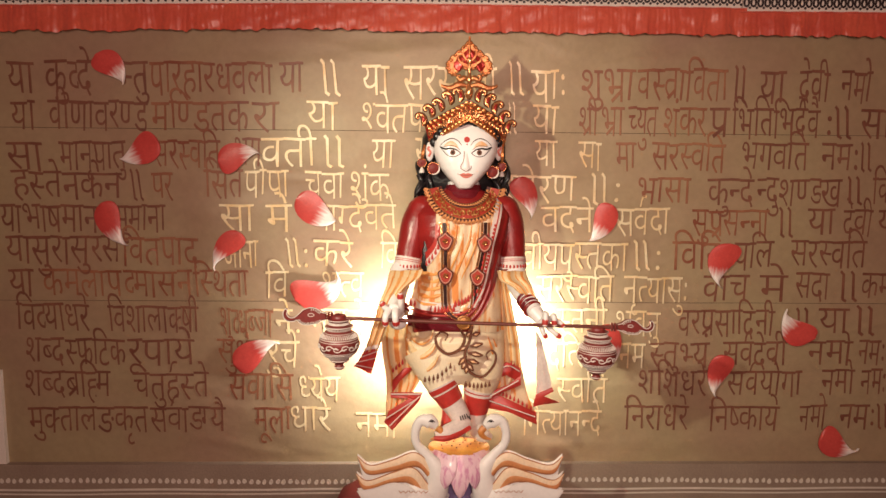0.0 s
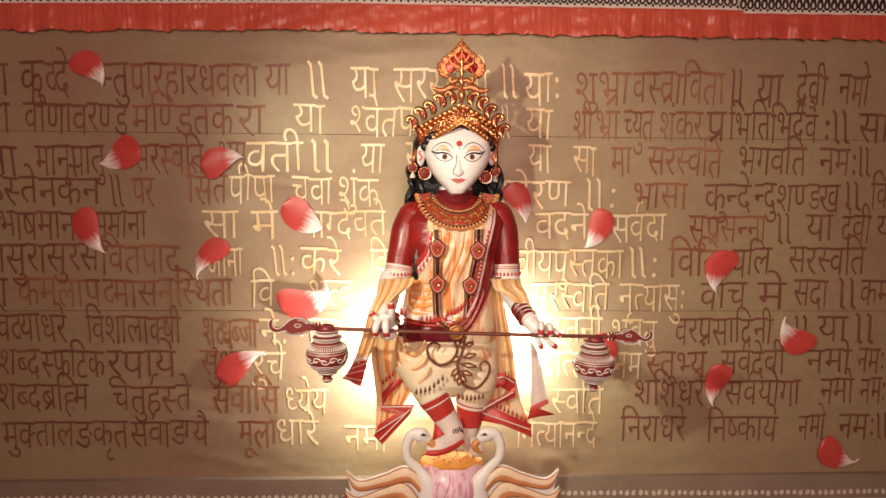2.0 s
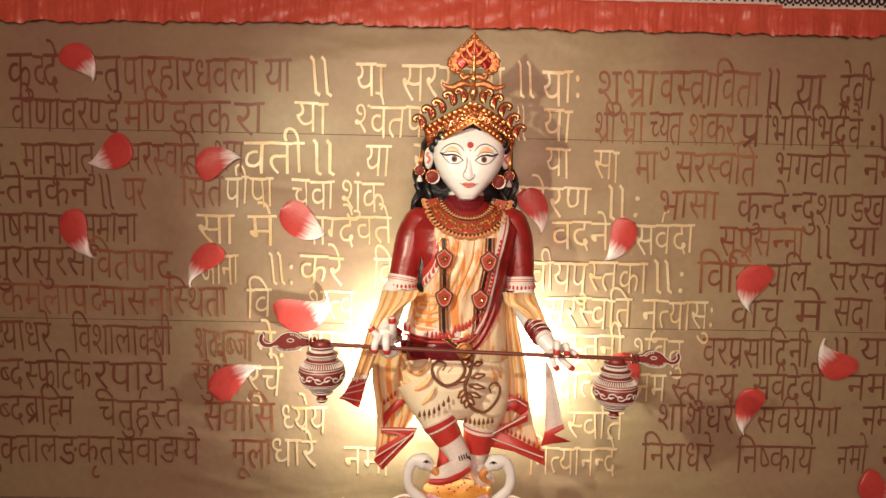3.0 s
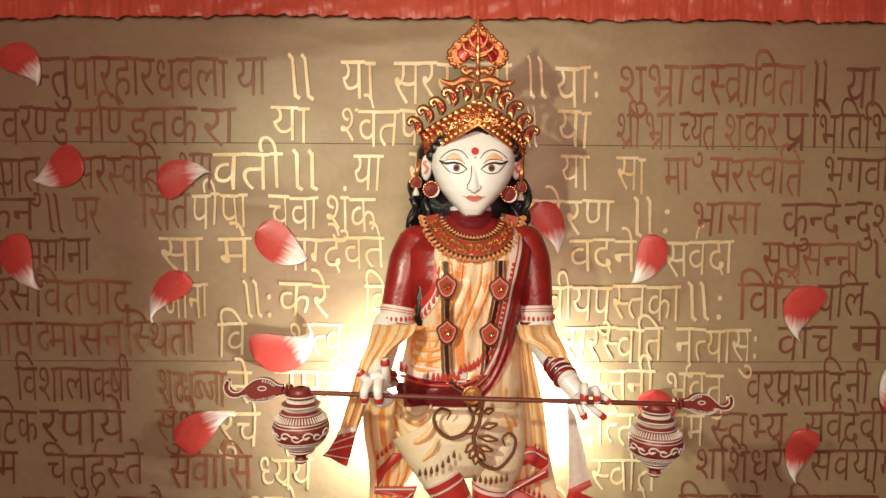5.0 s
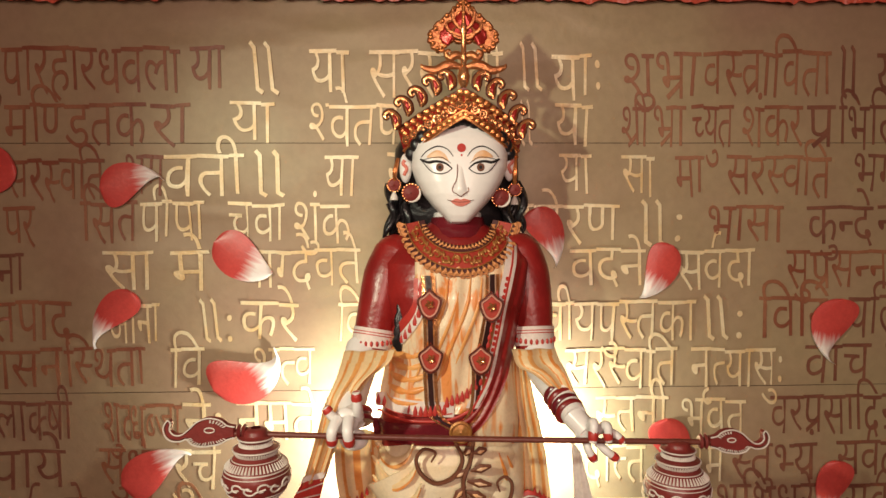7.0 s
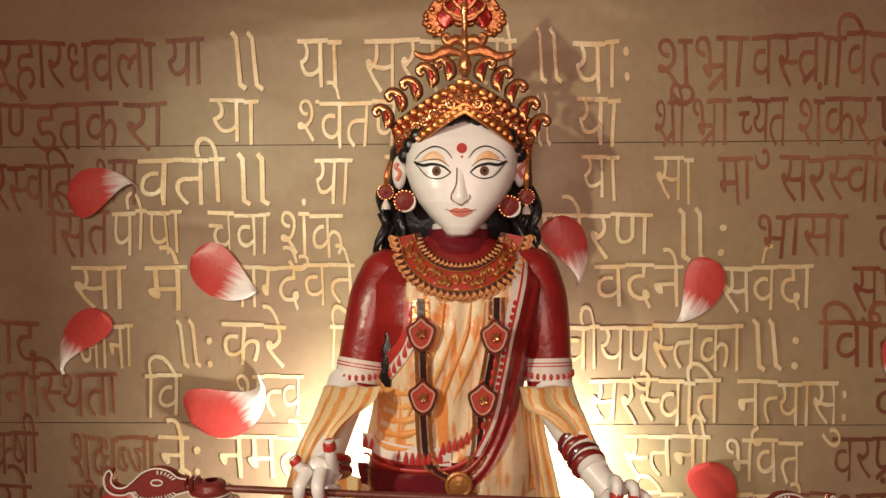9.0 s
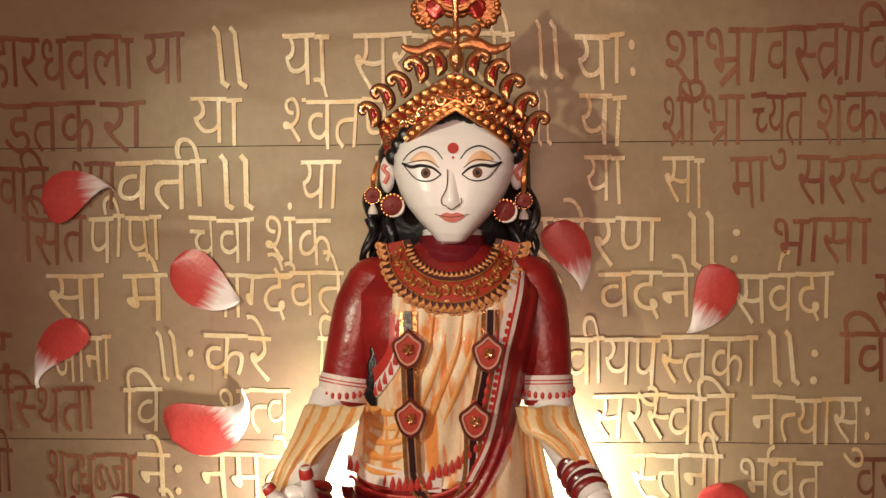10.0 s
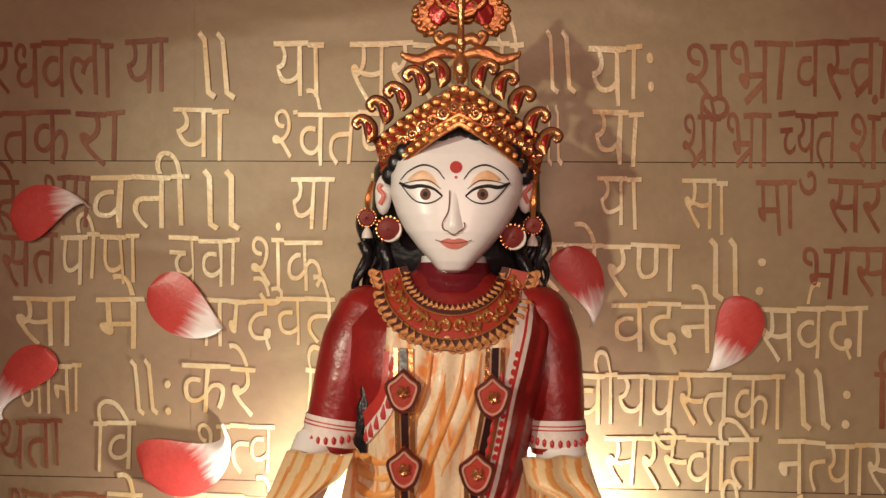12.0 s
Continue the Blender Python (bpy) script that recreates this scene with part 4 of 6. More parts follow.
TRUNK.drape(S, [(-0.118, 0, 1.352), (-0.120, 0, 1.322)], [(0.062, 0, 1.347), (0.062, 0, 1.313)], HEM, 0.0115, 6, 24, 0)
TRUNK.drape(S, [(0.198, 0, 1.460), (0.168, 0, 1.380), (0.128, 0, 1.310), (0.092, 0, 1.245)], [(0.206, 0, 1.450), (0.210, 0, 1.380), (0.214, 0, 1.310), (0.214, 0, 1.235)], CREAM, 0.010, 24, 10, 0.002, 2)
for q in curve_through([(q[0] - 0.0185, 0, q[2] - 0.02) for q in EDGE[1:]], 24):
    TRUNK.patch(S, [(q[0] + 0.0042 * math.cos(t), 0, q[2] + 0.0052 * math.sin(t)) for t in [2 * math.pi * k / 8 for k in range(8)]], BORDER, 0.0150, 12)
for line, n in (([(-0.012, 2.500, 1.604), (-0.016, 2.500, 1.548), (-0.046, 2.500, 1.497), (-0.070, 2.500, 1.471)], 10), ([(-0.112, 2.500, 1.333), (-0.025, 2.500, 1.323), (0.040, 2.500, 1.327)], 13), ([(0.046, 2.500, 1.344), (0.086, 2.500, 1.360), (0.121, 2.500, 1.393)], 8), ([(0.158, 2.500, 1.584), (0.143, 2.500, 1.515), (0.132, 2.500, 1.445)], 9)):
    drops(S, [(q[0], TRUNK.front(q[0], q[2]) - 0.014, q[2]) for q in line], n, 0.016, BORDER)
for k in range(5):
    z = 0.0273 * k
    TRUNK.stroke(S, [(q[0], 0, q[2] - z) for q in ((-0.098, 2.500, 1.462), (-0.066, 2.500, 1.450), (-0.026, 2.500, 1.452), (0.014, 2.500, 1.468))], [0.0020, 0.0085, 0.0078, 0.0020], STRIPE, 0.0075, 20)
for k in range(4):
    x = 0.0253 * k
    TRUNK.stroke(S, [(q[0] - x, 0, q[2]) for q in ((0.126, 2.500, 1.627), (0.115, 2.500, 1.564), (0.080, 2.500, 1.474), (0.046, 2.500, 1.384))], [0.0010, 0.0042, 0.0048, 0.0012], STRIPE, 0.0095, 24)
TRUNK.stroke(S, [(-0.116, 2.500, 1.311), (-0.025, 2.500, 1.303), (0.059, 2.500, 1.310), (0.126, 2.500, 1.344)], 0.0035, BORDER, 0.012, 30)
TRUNK.stroke(S, [(-0.112, 2.500, 1.323), (-0.025, 2.500, 1.315), (0.058, 2.500, 1.322)], 0.0015, BORDER, 0.013, 30)
TRUNK.drape(S, [(-0.129, 2.520, 1.294), (-0.121, 2.520, 1.249)], [(0.087, 2.500, 1.300), (0.087, 2.500, 1.255)], MAROON, 0.016, 8, 30, 0.002, 2)

# hips and crossed legs
HIPS = Form([
    (1.042, 0.031, 0.0935, 2.53, 2.67),
    (1.089, 0.036, 0.1382, 2.50, 2.70),
    (1.154, 0.044, 0.1626, 2.49, 2.71),
    (1.207, 0.052, 0.1667, 2.495, 2.71),
    (1.243, 0.060, 0.1545, 2.51, 2.70),
], 2.3)
HIPS.build(S, DHOTI, 48, 20)


def leg(pts, radii, cuts):
    """One leg in bands of cloth: cuts are (from, to, slot, how much thicker)."""
    line = curve_through(pts, 60)
    rad = np.interp(np.linspace(0, 1, 61), np.linspace(0, 1, len(radii)), radii)
    for a, e, slot, grow in cuts:
        i, j = int(a * 60), max(int(a * 60) + 1, int(e * 60))
        S.tube([line[k] for k in range(i, j + 1)], [rad[k] * grow for k in range(i, j + 1)], slot, 20, j - i)


leg([(-0.060, 2.580, 1.169), (-0.027, 2.560, 1.101), (0.012, 2.540, 1.023), (0.052, 2.530, 0.959), (0.085, 2.530, 0.903)], [0.085, 0.072, 0.052, 0.040, 0.034],
    [(0, 0.46, DHOTI, 1), (0.44, 0.47, HEM, 1.04), (0.465, 0.50, BORDER, 1.05), (0.50, 0.52, HEM, 1.05), (0.52, 0.68, BORDER, 1.0), (0.68, 0.93, HEM, 0.98), (0.93, 1, INK, 0.8)])
leg([(0.153, 2.620, 1.224), (0.157, 2.590, 1.092), (0.140, 2.590, 1.006), (0.132, 2.590, 0.937), (0.131, 2.590, 0.863)], [0.082, 0.074, 0.055, 0.046, 0.036],
    [(0, 0.50, DHOTI, 1), (0.48, 0.50, HEM, 1.04), (0.50, 0.53, BORDER, 1.04), (0.53, 0.55, HEM, 1.05), (0.55, 0.80, BORDER, 1.0), (0.80, 1, HEM, 0.95)])
for line in ([(-0.059, 2.480, 1.080), (-0.014, 2.475, 1.094), (0.030, 2.480, 1.129)], [(0.086, 2.500, 1.057), (0.128, 2.495, 1.053), (0.171, 2.510, 1.054)]):
    drops(S, [(q[0], q[1] - 0.008, q[2]) for q in line], 7, 0.014, SCROLL)
# feet, pointed outwards, edged in red
S.tube([(0.085, 2.530, 0.912), (0.063, 2.500, 0.896), (0.018, 2.470, 0.889), (-0.022, 2.460, 0.883)], [0.034, 0.034, 0.028, 0.012], HEM, 14, 12, 0.8)
S.tube([(0.104, 2.495, 0.898), (0.054, 2.465, 0.883), (0.010, 2.450, 0.876), (-0.026, 2.450, 0.876)], [0.008, 0.012, 0.012, 0.008], BORDER, 10, 12, 0.8)
S.tube([(0.131, 2.590, 0.871), (0.142, 2.560, 0.857), (0.160, 2.530, 0.852), (0.179, 2.510, 0.856)], [0.036, 0.034, 0.026, 0.012], HEM, 14, 10, 0.8)
S.tube([(0.015, 2.550, 0.951), (0.024, 2.550, 0.902), (0.020, 2.550, 0.859)], [0.010, 0.024, 0.026], BORDER, 10, 8)
for y0 in (0, 1, 2, 3):
    S.tube([(0.067, 2.492, 0.941), (0.071, 2.490, 0.927)], 0.002, INK, 6, 2) if y0 == 0 else S.tube([(0.066 + 0.008 * y0, 2.490, 0.942 + 0.003 * y0), (0.071 + 0.008 * y0, 2.490, 0.927 + 0.003 * y0)], 0.002, INK, 6, 2)
# painted folds of the cloth over the thigh
for x0, x1, z, deep in ((-0.122, -0.030, 1.232, 0.030), (-0.128, -0.020, 1.196, 0.042), (-0.126, -0.012, 1.150, 0.050)):
    arc = [(x0, 0, z), (x0 + 0.25 * (x1 - x0), 0, z - deep * 0.8), (x0 + 0.55 * (x1 - x0), 0, z - deep), (x0 + 0.85 * (x1 - x0), 0, z - deep * 0.45), (x1, 0, z + 0.012)]
    HIPS.stroke(S, [(q[0], 0, q[2] + 0.008) for q in arc], [0.002, 0.010, 0.012, 0.008, 0.002], SHAWL, 0.012, 26)
    HIPS.stroke(S, arc, [0.001, 0.0050, 0.0065, 0.0040, 0.001], STRIPE, 0.016, 26)
for x0, z0, x1, z1 in ((0.165, 1.225, 0.185, 1.120), (0.185, 1.215, 0.200, 1.140), (-0.050, 1.120, 0.010, 1.070)):
    HIPS.stroke(S, [(x0, 0, z0), ((x0 + x1) / 2 + 0.006, 0, (z0 + z1) / 2), (x1, 0, z1)], [0.001, 0.005, 0.001], STRIPE, 0.003, 14)
# painted scrolls and leaves down the front of the skirt
for pts in ([(0.064, 2.472, 1.265), (0.079, 2.472, 1.226), (0.059, 2.472, 1.189), (0.019, 2.472, 1.175), (-0.013, 2.472, 1.198), (-0.023, 2.472, 1.230), (-0.006, 2.472, 1.252), (0.019, 2.472, 1.244), (0.010, 2.472, 1.223)],
            [(0.104, 2.472, 1.274), (0.097, 2.472, 1.226), (0.081, 2.472, 1.178), (0.087, 2.472, 1.130), (0.108, 2.472, 1.102), (0.146, 2.472, 1.094), (0.181, 2.472, 1.132), (0.189, 2.472, 1.170), (0.173, 2.472, 1.188), (0.156, 2.472, 1.175), (0.162, 2.472, 1.154)]):
    S.tube(pts, [0.0040, 0.0058, 0.0050, 0.0040, 0.002], SCROLL, 6, 48)
for a, e in (((0.086, 2.470, 1.169), (0.059, 2.474, 1.135)),
             ((0.085, 2.470, 1.151), (0.070, 2.474, 1.119)),
             ((0.088, 2.470, 1.135), (0.085, 2.474, 1.103)),
             ((0.096, 2.470, 1.203), (0.143, 2.474, 1.212)),
             ((0.089, 2.470, 1.180), (0.144, 2.474, 1.169)),
             ((0.088, 2.470, 1.156), (0.131, 2.474, 1.140)),
             ((0.103, 2.470, 1.243), (0.133, 2.474, 1.250)),
             ((0.090, 2.470, 1.206), (0.058, 2.474, 1.186)),
             ((0.101, 2.470, 1.257), (0.084, 2.474, 1.237)),
             ((0.087, 2.470, 1.143), (0.111, 2.474, 1.114))):
    m = [(a[i] + e[i]) / 2 for i in range(3)]
    S.tube([a, m, e], [0.0025, 0.0110, 0.0035], SCROLL, 8, 8, 0.4)
    S.tube([(a[0] * 0.7 + e[0] * 0.3, m[1] - 0.005, a[2] * 0.7 + e[2] * 0.3), (m[0], m[1] - 0.006, m[2]), (a[0] * 0.2 + e[0] * 0.8, m[1] - 0.003, a[2] * 0.2 + e[2] * 0.8)], [0.001, 0.0042, 0.001], LID, 6, 6, 0.5)

def stripes(u, v):
    w = u + 0.03 * math.sin(5 * v)
    return STRIPE if 0.14 < w < 0.20 or 0.34 < w < 0.45 or 0.62 < w < 0.67 or 0.80 < w < 0.90 else SHAWL


# shawl over both forearms, and the hanging cloth ends with red zigzag hems
S.sheet([(-0.185, 2.530, 1.459), (-0.193, 2.460, 1.420), (-0.214, 2.420, 1.369), (-0.233, 2.420, 1.301), (-0.269, 2.450, 1.184)], [(-0.069, 2.480, 1.471), (-0.081, 2.455, 1.447), (-0.126, 2.440, 1.410), (-0.172, 2.425, 1.329), (-0.220, 2.450, 1.198)], 0.006, SHAWL, 28, 36, 0.007, 2.2, slots=stripes)
S.sheet([(-0.269, 2.448, 1.191), (-0.290, 2.448, 1.154), (-0.306, 2.448, 1.138)], [(-0.218, 2.448, 1.211), (-0.232, 2.448, 1.155), (-0.245, 2.448, 1.110)], 0.006, BORDER, 8, 8, 0.004, 1)
S.sheet([(-0.266, 2.440, 1.205), (-0.270, 2.440, 1.193)], [(-0.217, 2.440, 1.219), (-0.221, 2.440, 1.205)], 0.003, HEM, 2, 8, 0.003, 1)
S.sheet([(0.190, 2.490, 1.467), (0.200, 2.465, 1.435), (0.232, 2.455, 1.421), (0.265, 2.450, 1.395)], [(0.295, 2.530, 1.461), (0.295, 2.490, 1.447), (0.307, 2.460, 1.421), (0.320, 2.450, 1.383)], 0.006, SHAWL, 16, 36, 0.006, 2, slots=stripes)
S.sheet([(0.192, 2.580, 1.445), (0.192, 2.600, 1.324), (0.191, 2.610, 1.194), (0.184, 2.610, 1.076)], [(0.231, 2.560, 1.436), (0.256, 2.580, 1.328), (0.286, 2.600, 1.197), (0.301, 2.600, 1.079)], 0.006, SHAWL, 24, 36, 0.006, 2.5, slots=stripes)
S.sheet([(-0.223, 2.620, 1.255), (-0.220, 2.620, 1.148), (-0.203, 2.620, 1.018), (-0.207, 2.620, 0.875)], [(-0.073, 2.580, 1.254), (-0.068, 2.590, 1.156), (-0.072, 2.600, 1.057), (-0.118, 2.610, 0.967)], 0.006, SHAWL, 24, 36, 0.006, 2.5, slots=stripes)
S.sheet([(0.183, 2.600, 1.079), (0.172, 2.600, 1.003), (0.165, 2.600, 0.942)], [(0.300, 2.590, 1.082), (0.323, 2.590, 0.985), (0.359, 2.590, 0.908)], 0.006, CREAM, 14, 12, 0.004, 2)
S.sheet([(0.345, 2.580, 1.234), (0.352, 2.580, 1.117), (0.353, 2.580, 0.988)], [(0.364, 2.570, 1.205), (0.392, 2.570, 1.099), (0.411, 2.570, 1.013)], 0.006, HEM, 14, 6, 0.003, 1.5)


for line in ([(-0.278, 2.440, 1.173), (-0.223, 2.440, 1.193)], [(-0.289, 2.440, 1.155), (-0.229, 2.440, 1.169)], [(-0.299, 2.440, 1.145), (-0.239, 2.440, 1.133)]):
    S.tube([(q[0], 2.438, q[2]) for q in line], 0.0016, HEM, 6, 6)


def hem_piece(outline, y, slot=BORDER):
    S.plate([(q[0], q[2]) for q in outline], y, 0.006, slot, 0.0015)


hem_piece([(-0.180, 2.590, 1.040), (-0.135, 2.590, 1.088), (-0.099, 2.590, 1.090), (-0.153, 2.590, 1.036), (-0.180, 2.590, 0.991)], 2.590)
hem_piece([(-0.186, 2.585, 0.997), (-0.068, 2.585, 0.997), (-0.080, 2.585, 0.965), (-0.180, 2.585, 0.852), (-0.209, 2.585, 0.884), (-0.193, 2.585, 0.926), (-0.115, 2.585, 0.975), (-0.186, 2.585, 0.977)], 2.582)
hem_piece([(0.165, 2.575, 1.071), (0.239, 2.575, 1.116), (0.293, 2.575, 1.093), (0.294, 2.575, 1.037), (0.240, 2.575, 1.067), (0.169, 2.575, 1.041)], 2.572)
hem_piece([(0.292, 2.565, 1.070), (0.293, 2.565, 1.032), (0.200, 2.565, 0.993), (0.161, 2.565, 0.967), (0.159, 2.565, 0.998), (0.247, 2.565, 1.032)], 2.563)
hem_piece([(0.160, 2.575, 0.964), (0.208, 2.575, 0.992), (0.354, 2.575, 0.923), (0.357, 2.575, 0.877), (0.251, 2.575, 0.925), (0.160, 2.575, 0.942)], 2.576)
hem_piece([(0.349, 2.560, 0.999), (0.407, 2.560, 1.025), (0.414, 2.560, 1.012), (0.377, 2.560, 0.991), (0.436, 2.560, 0.969), (0.373, 2.560, 0.961), (0.338, 2.560, 0.952)], 2.556)
for line, y, n in (([(-0.167, 2.570, 0.894), (-0.134, 2.570, 0.944), (-0.101, 2.570, 0.974)], 2.600, 8), ([(0.182, 2.570, 1.009), (0.249, 2.570, 0.979), (0.334, 2.570, 0.935)], 2.588, 12), ([(0.257, 2.570, 1.103), (0.278, 2.570, 1.088)], 2.588, 3), ([(-0.177, 2.570, 1.072), (-0.142, 2.570, 1.102)], 2.605, 4)):
    drops(S, [(q[0], y - 0.014, q[2] + 0.006) for q in line], n, 0.013, BORDER)
for line in ([(-0.183, 2.570, 0.996), (-0.074, 2.570, 0.996)], [(-0.202, 2.570, 0.903), (-0.094, 2.570, 0.974)], [(-0.188, 2.570, 0.875), (-0.080, 2.570, 0.987)], [(0.168, 2.560, 1.063), (0.239, 2.560, 1.106), (0.287, 2.560, 1.085)], [(0.164, 2.550, 0.986), (0.282, 2.550, 1.054)], [(0.169, 2.560, 0.978), (0.347, 2.560, 0.913)]):
    S.tube(line, 0.0022, HEM, 6, 8)
figure = thing("statue", S, STATUE, "painted clay goddess figure in red blouse and cream sari", "statue", angle=60)


# ---- crown and jewellery ----
gold = mat("gold_foil", (0.66, 0.27, 0.09), 0.28, 0.75, (0.46, 0.14, 0.04), 30, 0.8, 120, 0.4, 0.1)
gold_pale = mat("gold_pale", (0.80, 0.40, 0.18), 0.17, 0.8, (0.56, 0.20, 0.06), 30, 0.7, 120, 0.4, 0.1)
gold_dull = mat("gold_dull", (0.52, 0.22, 0.08), 0.30, 0.7, (0.34, 0.10, 0.04), 30, 0.7, 150, 0.4, 0.1)
gold_print = mat("gold_print", (0.44, 0.20, 0.055), 0.36, 0.35, (0.34, 0.12, 0.035), 30, 0.7, 150, 0.4, 0.1)
collar_dark = mat("collar_dark", (0.07, 0.012, 0.012), 0.7)
collar_red = mat("collar_red", (0.40, 0.035, 0.016), 0.62, 0.0, (0.28, 0.025, 0.015), 30, 0.6, 120, 0.3)
red_foil = mat("red_foil", (0.42, 0.03, 0.02), 0.25, 0.4, (0.30, 0.02, 0.02), 30, 0.6, 120, 0.3)
dark_edge = mat("dark_edge", (0.12, 0.03, 0.02), 0.3, 0.3)
pearl = mat("pearl_white", (0.80, 0.75, 0.68), 0.3)
strap_black = mat("strap_black", (0.035, 0.012, 0.012), 0.3)

crown = empty("crown", (0.088, 2.600, 1.977), "gilded crown with red inlay, curled crest and tall leaf finial", "crown")


def crown_point(s, t):
    """s from -1 to 1 round the brow, t from 0 at the rim to 1 at the top."""
    a = abs(s)
    x = s * ((1 - t) * CW0 + t * CW1)
    low, high = CZ0 - (CZ0 - CZE) * a ** 1.10, CZ1 - (CZ1 - CZT) * a ** 1.0
    return np.array((CX + x, 2.556 + 0.105 * a ** 2 + 0.018 * t, low + (high - low) * t))


CX = 0.089
CZ0, CZE, CZ1, CZT = 1.987, 1.904, 2.057, 1.978
CW0, CW1 = (0.220 - -0.050) / 2, (0.235 - -0.077) / 2
b = Builder()
front = [[crown_point(k / 24 - 1, t / 6) for k in range(49)] for t in range(7)]
b.grid(front)
b.grid([[q + np.array((0, 0.008, 0)) for q in r] for r in front], 0, False, True)
part("band", b, red_foil, crown, "red foil crown band")
b = Builder()
b.grid([[crown_point(k / 24 - 1, t) - np.array((0, 0.0035, 0)) for k in range(49)] for t in (0.03, 0.12, 0.23)])
part("brow_strip", b, gold, crown, "gilded strip along the brow")
for t, r, m in ((0.02, 0.0040, gold), (0.24, 0.0036, gold), (0.97, 0.0034, dark_edge)):
    b = Builder()
    b.tube([crown_point(k / 16 - 1, t) - np.array((0, 0.003, 0)) for k in range(33)], r, 0, 6, 64)
    part("rim", b, m, crown, "gilded rim")
rosette = Builder()
rosette.lathe((0, 0, 0), [(0.0125, 0), (0.0128, 0.0025), (0.0115, 0.0042), (0.0100, 0.0028), (0.002, 0.0030)], 0, 14)
rosette.tube([(0.0085 * (1 - k / 15) * math.cos(0.75 * k), 0.0085 * (1 - k / 15) * math.sin(0.75 * k), 0.0035) for k in range(13)], [0.0022, 0.0024, 0.0016], 0, 6, 30)
rosette = rosette.mesh("rosette", gold_pale)
coin = Builder()
coin.lathe((0, 0, 0), [(0.0088, 0), (0.0092, 0.0016), (0.0080, 0.0028), (0.001, 0.0034)], 0, 12)
coin = coin.mesh("coin", gold)
bead = Builder()
bead.ball((0, 0, 0), 0.0092, 0, 8, (1, 0.8, 1))
bead = bead.mesh("bead", gold)
seed = Builder()
seed.ball((0, 0, 0), 0.0048, 0, 6)
seed = seed.mesh("seed_bead", gold_pale)
turn = random.Random(2)
for k in range(16):
    s = (k - 7.5) / 8.3
    ob = part("rosette", rosette, None, crown)
    ob.matrix_basis = Matrix.Translation(crown_point(s, 0.47) - np.array((0, 0.002, 0))) @ Matrix.Rotation(math.pi / 2 + turn.uniform(-0.22, 0.22), 4, "X") @ Matrix.Rotation(0.35 * s + turn.uniform(-0.22, 0.22), 4, "Y") @ Matrix.Rotation(turn.uniform(0, 6), 4, "Z")
for k in range(20):
    s = (k - 9.5) / 10.1
    ob = part("coin", coin, None, crown)
    ob.matrix_basis = Matrix.Translation(crown_point(s, 0.86 + 0.03 * (k % 2)) - np.array((0, 0.003, 0))) @ Matrix.Rotation(math.pi / 2 + turn.uniform(-0.3, 0.3), 4, "X") @ Matrix.Rotation(turn.uniform(-0.3, 0.3), 4, "Y")
for k in range(18):
    s = (k - 8.5) / 9.3
    ob = part("coin", coin, None, crown)
    ob.matrix_basis = Matrix.Translation(crown_point(s, 0.68 + 0.02 * (k % 2)) - np.array((0, 0.003, 0))) @ Matrix.Rotation(math.pi / 2 + turn.uniform(-0.3, 0.3), 4, "X") @ Matrix.Rotation(turn.uniform(-0.3, 0.3), 4, "Y") @ Matrix.Scale(0.72, 4)
for k in range(22):
    s = (k - 10.5) / 11.2
    ob = part("ring", coin, None, crown)
    ob.matrix_basis = Matrix.Translation(crown_point(s, 0.13) - np.array((0, 0.005, 0))) @ Matrix.Rotation(math.pi / 2, 4, "X") @ Matrix.Diagonal((0.62, 0.62, 0.5, 1))
# the paisley curls of the crest: a dark edge, a gilded body and a red heart
SPINE = [(-0.006, 0, -0.022), (-0.010, 0, -0.010), (-0.009, 0, 0.003), (-0.002, 0, 0.014), (0.009, 0, 0.018), (0.017, 0, 0.011), (0.013, 0, 0.003), (0.008, 0, 0.007)]
GIRTH = [0.0025, 0.0100, 0.0105, 0.0085, 0.0065, 0.0055, 0.0042, 0.0028]
edge_, body, heart = Builder(), Builder(), Builder()
edge_.tube([(q[0], 0.003, q[2]) for q in SPINE], [g * 1.12 + 0.0008 for g in GIRTH], 0, 10, 32, 0.34)
body.tube(SPINE, [g * 0.86 for g in GIRTH], 0, 10, 32, 0.42)
heart.tube([(-0.0075, -0.0028, -0.012), (-0.0085, -0.0032, -0.003), (-0.0060, -0.0028, 0.006), (0.000, -0.002, 0.013)], [0.001, 0.0052, 0.0045, 0.001], 0, 8, 12, 0.5)
edge_, body, heart = edge_.mesh("outline", dark_edge), body.mesh("curl", gold_pale), heart.mesh("inlay", red_foil)
for x, z in ((-0.159, -0.084), (-0.133, -0.056), (-0.103, -0.037), (-0.071, -0.014), (-0.037, -0.003), (0.041, -0.005), (0.074, -0.021), (0.101, -0.043), (0.126, -0.076), (0.147, -0.107)):
    side = -1 if x < 0 else 1
    far = (abs(x) / 0.16) ** 2
    m = Matrix.Translation((CX + x * (1 + 0.05 * far), 2.568 + 0.075 * far, 2.078 + z)) @ Matrix.Rotation((0.9 * abs(x) - 0.10 + turn.uniform(-0.08, 0.08)) * side, 4, "Y") @ Matrix.Rotation(turn.uniform(-0.25, 0.1), 4, "X") @ Matrix.Diagonal((side * 1.06, 1, 1.06, 1))
    for me, n in ((edge_, "outline"), (body, "curl"), (heart, "inlay")):
        part(n, me, None, crown).matrix_basis = m
